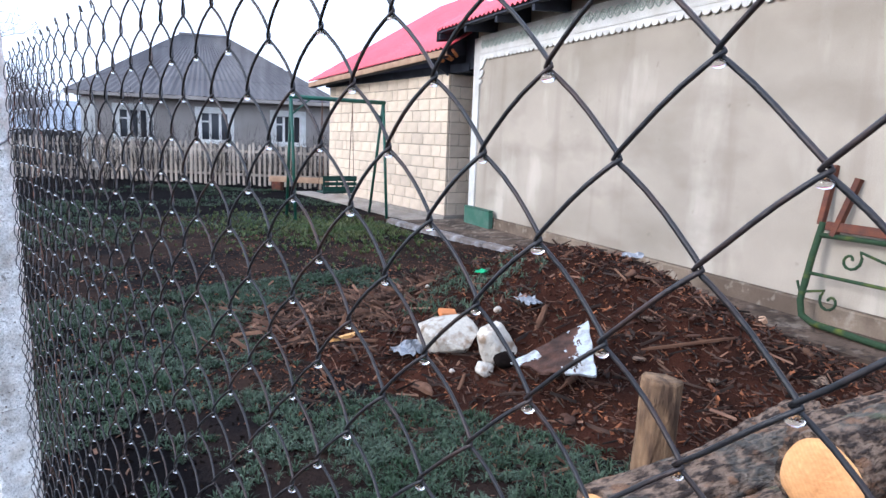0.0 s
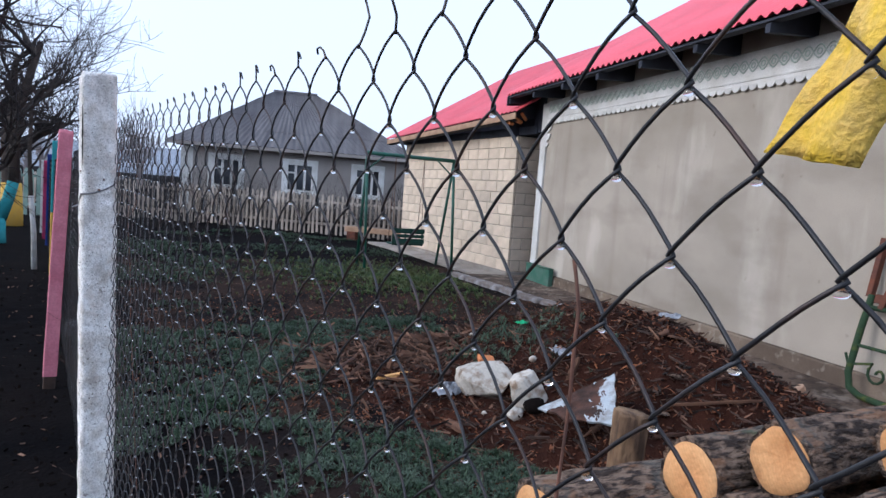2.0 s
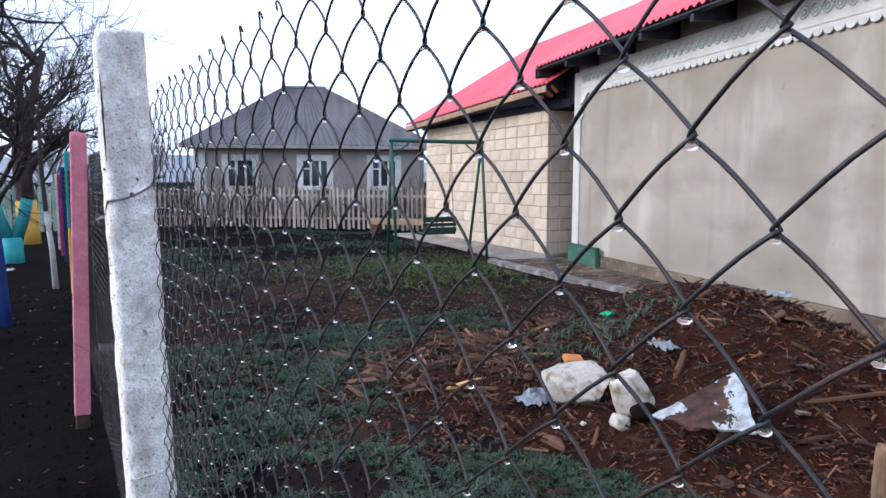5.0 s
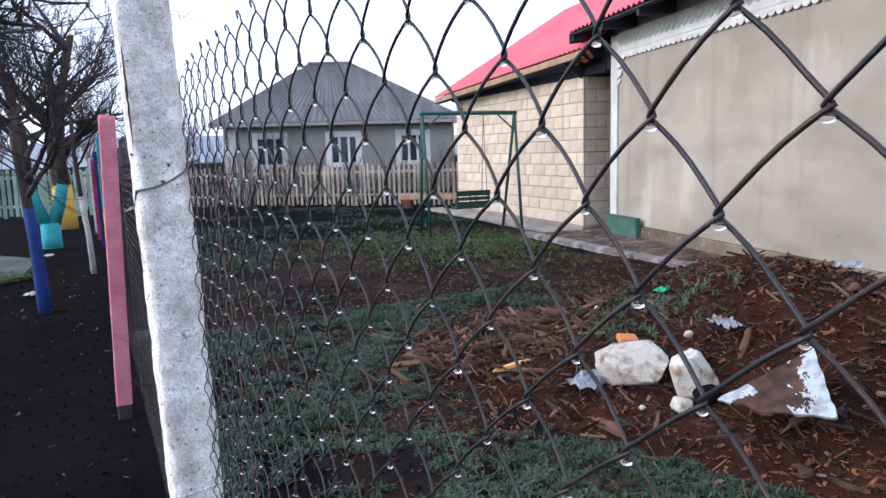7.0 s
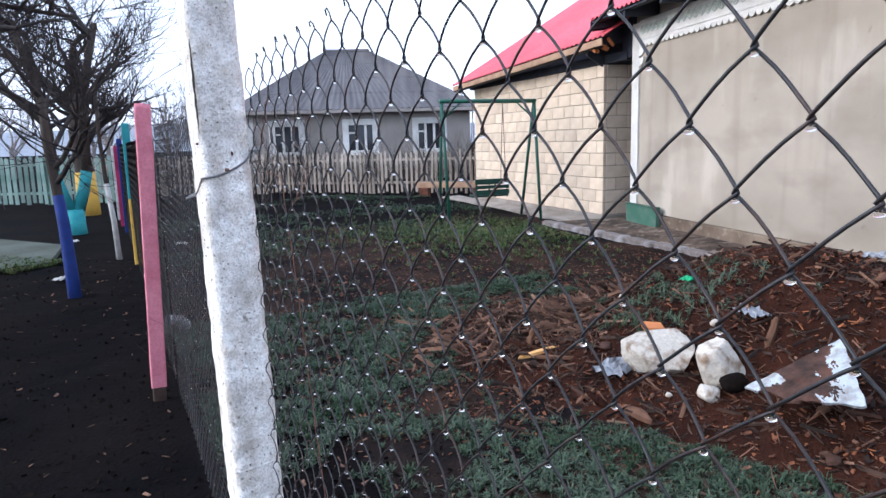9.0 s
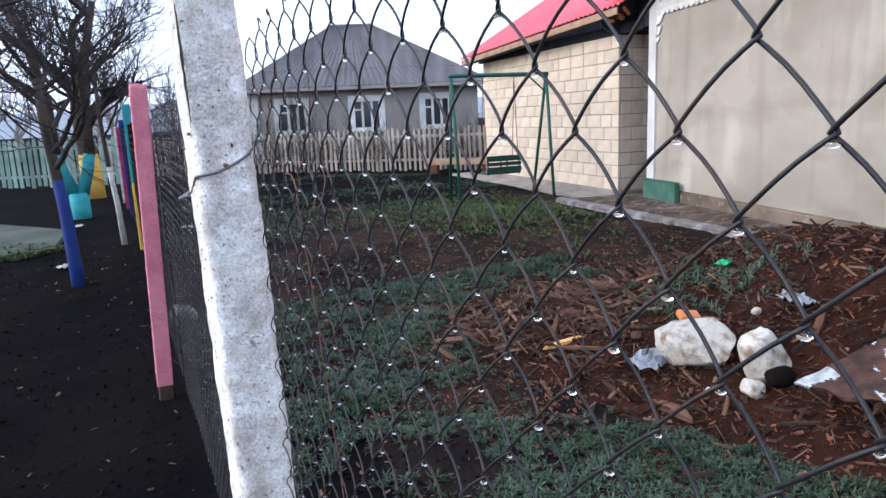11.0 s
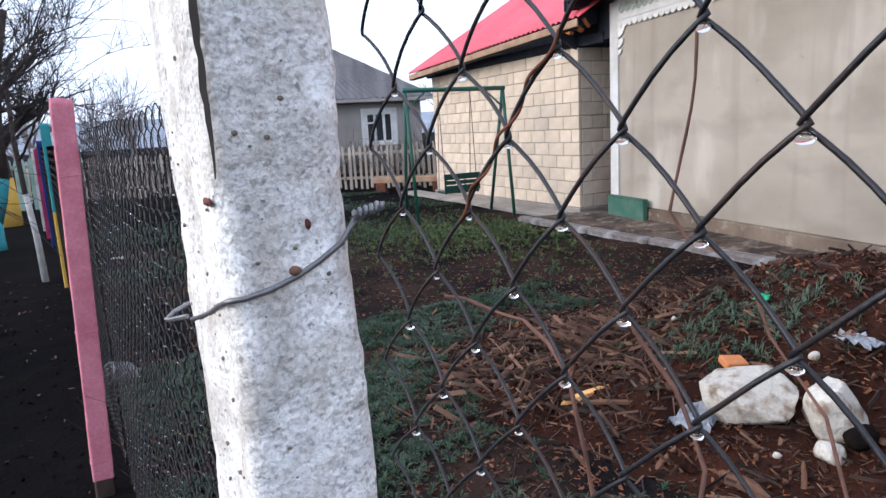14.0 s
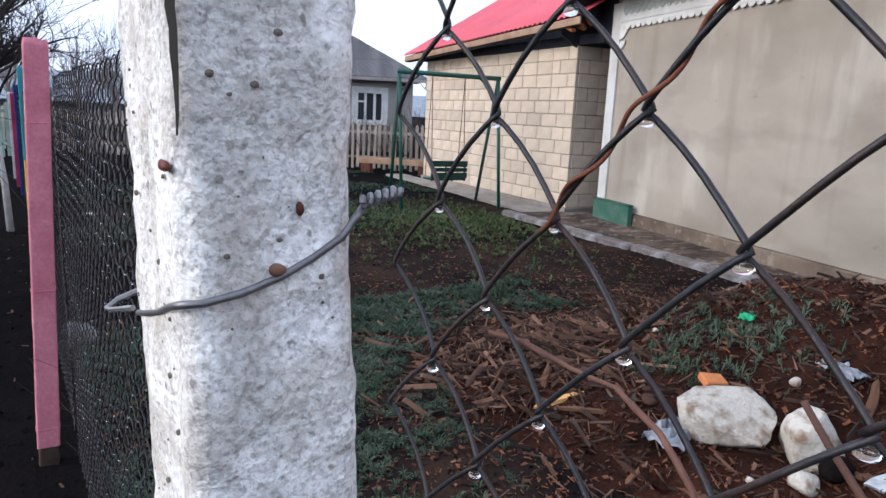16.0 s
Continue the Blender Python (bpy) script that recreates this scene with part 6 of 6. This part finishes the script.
# rose-brown stem that climbs through the mesh, and dry stalks by the post
for pts, rd in (([(0.085, 0.05, 1.345), (0.10, 0.055, 1.346), (0.125, 0.06, 1.343), (0.146, 0.062, 1.343), (0.167, 0.06, 1.335), (0.183, 0.058, 1.322), (0.193, 0.055, 1.300), (0.21, 0.06, 1.22), (0.23, 0.07, 1.0), (0.25, 0.10, 0.5), (0.25, 0.15, 0.0)], 0.0011),
                ([(0.244, 0.07, 1.475), (0.243, 0.07, 1.458), (0.241, 0.071, 1.448), (0.237, 0.07, 1.425), (0.233, 0.07, 1.404), (0.242, 0.069, 1.394), (0.259, 0.07, 1.390), (0.272, 0.07, 1.377), (0.278, 0.07, 1.364), (0.301, 0.066, 1.342), (0.315, 0.055, 1.318), (0.322, 0.043, 1.306)], 0.0006),
                ([(0.205, 0.07, 1.358), (0.233, 0.072, 1.328), (0.258, 0.060, 1.305), (0.268, 0.043, 1.292)], 0.0010),
                ([(1.962, 0.07, 1.392), (1.969, 0.07, 1.367), (1.967, 0.07, 1.329), (1.962, 0.072, 1.25), (1.95, 0.09, 0.7), (1.95, 0.13, 0.0)], 0.0009)):
    fine = []
    for a, b in zip(pts, pts[1:]):
        n = max(2, int((Vector(b) - Vector(a)).length / 0.012))
        for i in range(n):
            p = Vector(a).lerp(Vector(b), i / n)
            fine.append(p + Vector((noise.noise(p * 22), noise.noise(p * 22 + Vector((7, 0, 0))), noise.noise(p * 22 + Vector((0, 7, 0))))) * 0.0022)
    single("climbing_vine", Geo().tube(fine, [rd * (1.1 + 0.5 * noise.noise(p * 90)) for p in fine], 6), M_VINE, "dry rose-brown stem climbing behind the wire mesh", "vine", "vines at the fence", m=FENCE, smooth=True)


# ---- limestone blocks of the block building, one by one ----
def block_mesh(w, h_, d):
    return Geo().bevel_box(0, w, 0, d, 0, h_, 0.007).mesh("block", M_BLOCK)


BW, BH, GAP = 0.40, 0.2, 0.010
shapes = {}
rb = random.Random(5)
for row in range(12):
    z = 0.118 + row * BH
    hgt = BH - GAP
    for face in (0, 1):
        length = L if face == 0 else 2.4
        x = 0.0
        first = True
        while x < length - 0.03:
            w = BW
            if first and (row + face) % 2:
                w = 0.20
            first = False
            if rb.random() < 0.18 and not x == 0:
                w = rb.choice((0.2, 0.3))
            w = min(w, length - x)
            key = (round(w - GAP, 3), face)
            if key[0] > 0.03:
                if key not in shapes:
                    shapes[key] = block_mesh(w - GAP, hgt, 0.05)
                b = part("block", shapes[key], M_BLOCK, shed)
                out = rb.uniform(-0.002, 0.003)
                if face == 0:
                    b.matrix_local = Matrix.Translation((-x - w + GAP / 2, -out, z + GAP / 2))
                else:
                    b.matrix_local = Matrix.Translation((out, x + GAP / 2 + 0.052, z + GAP / 2)) @ Matrix.Rotation(math.pi / 2, 4, "Z")
            x += w
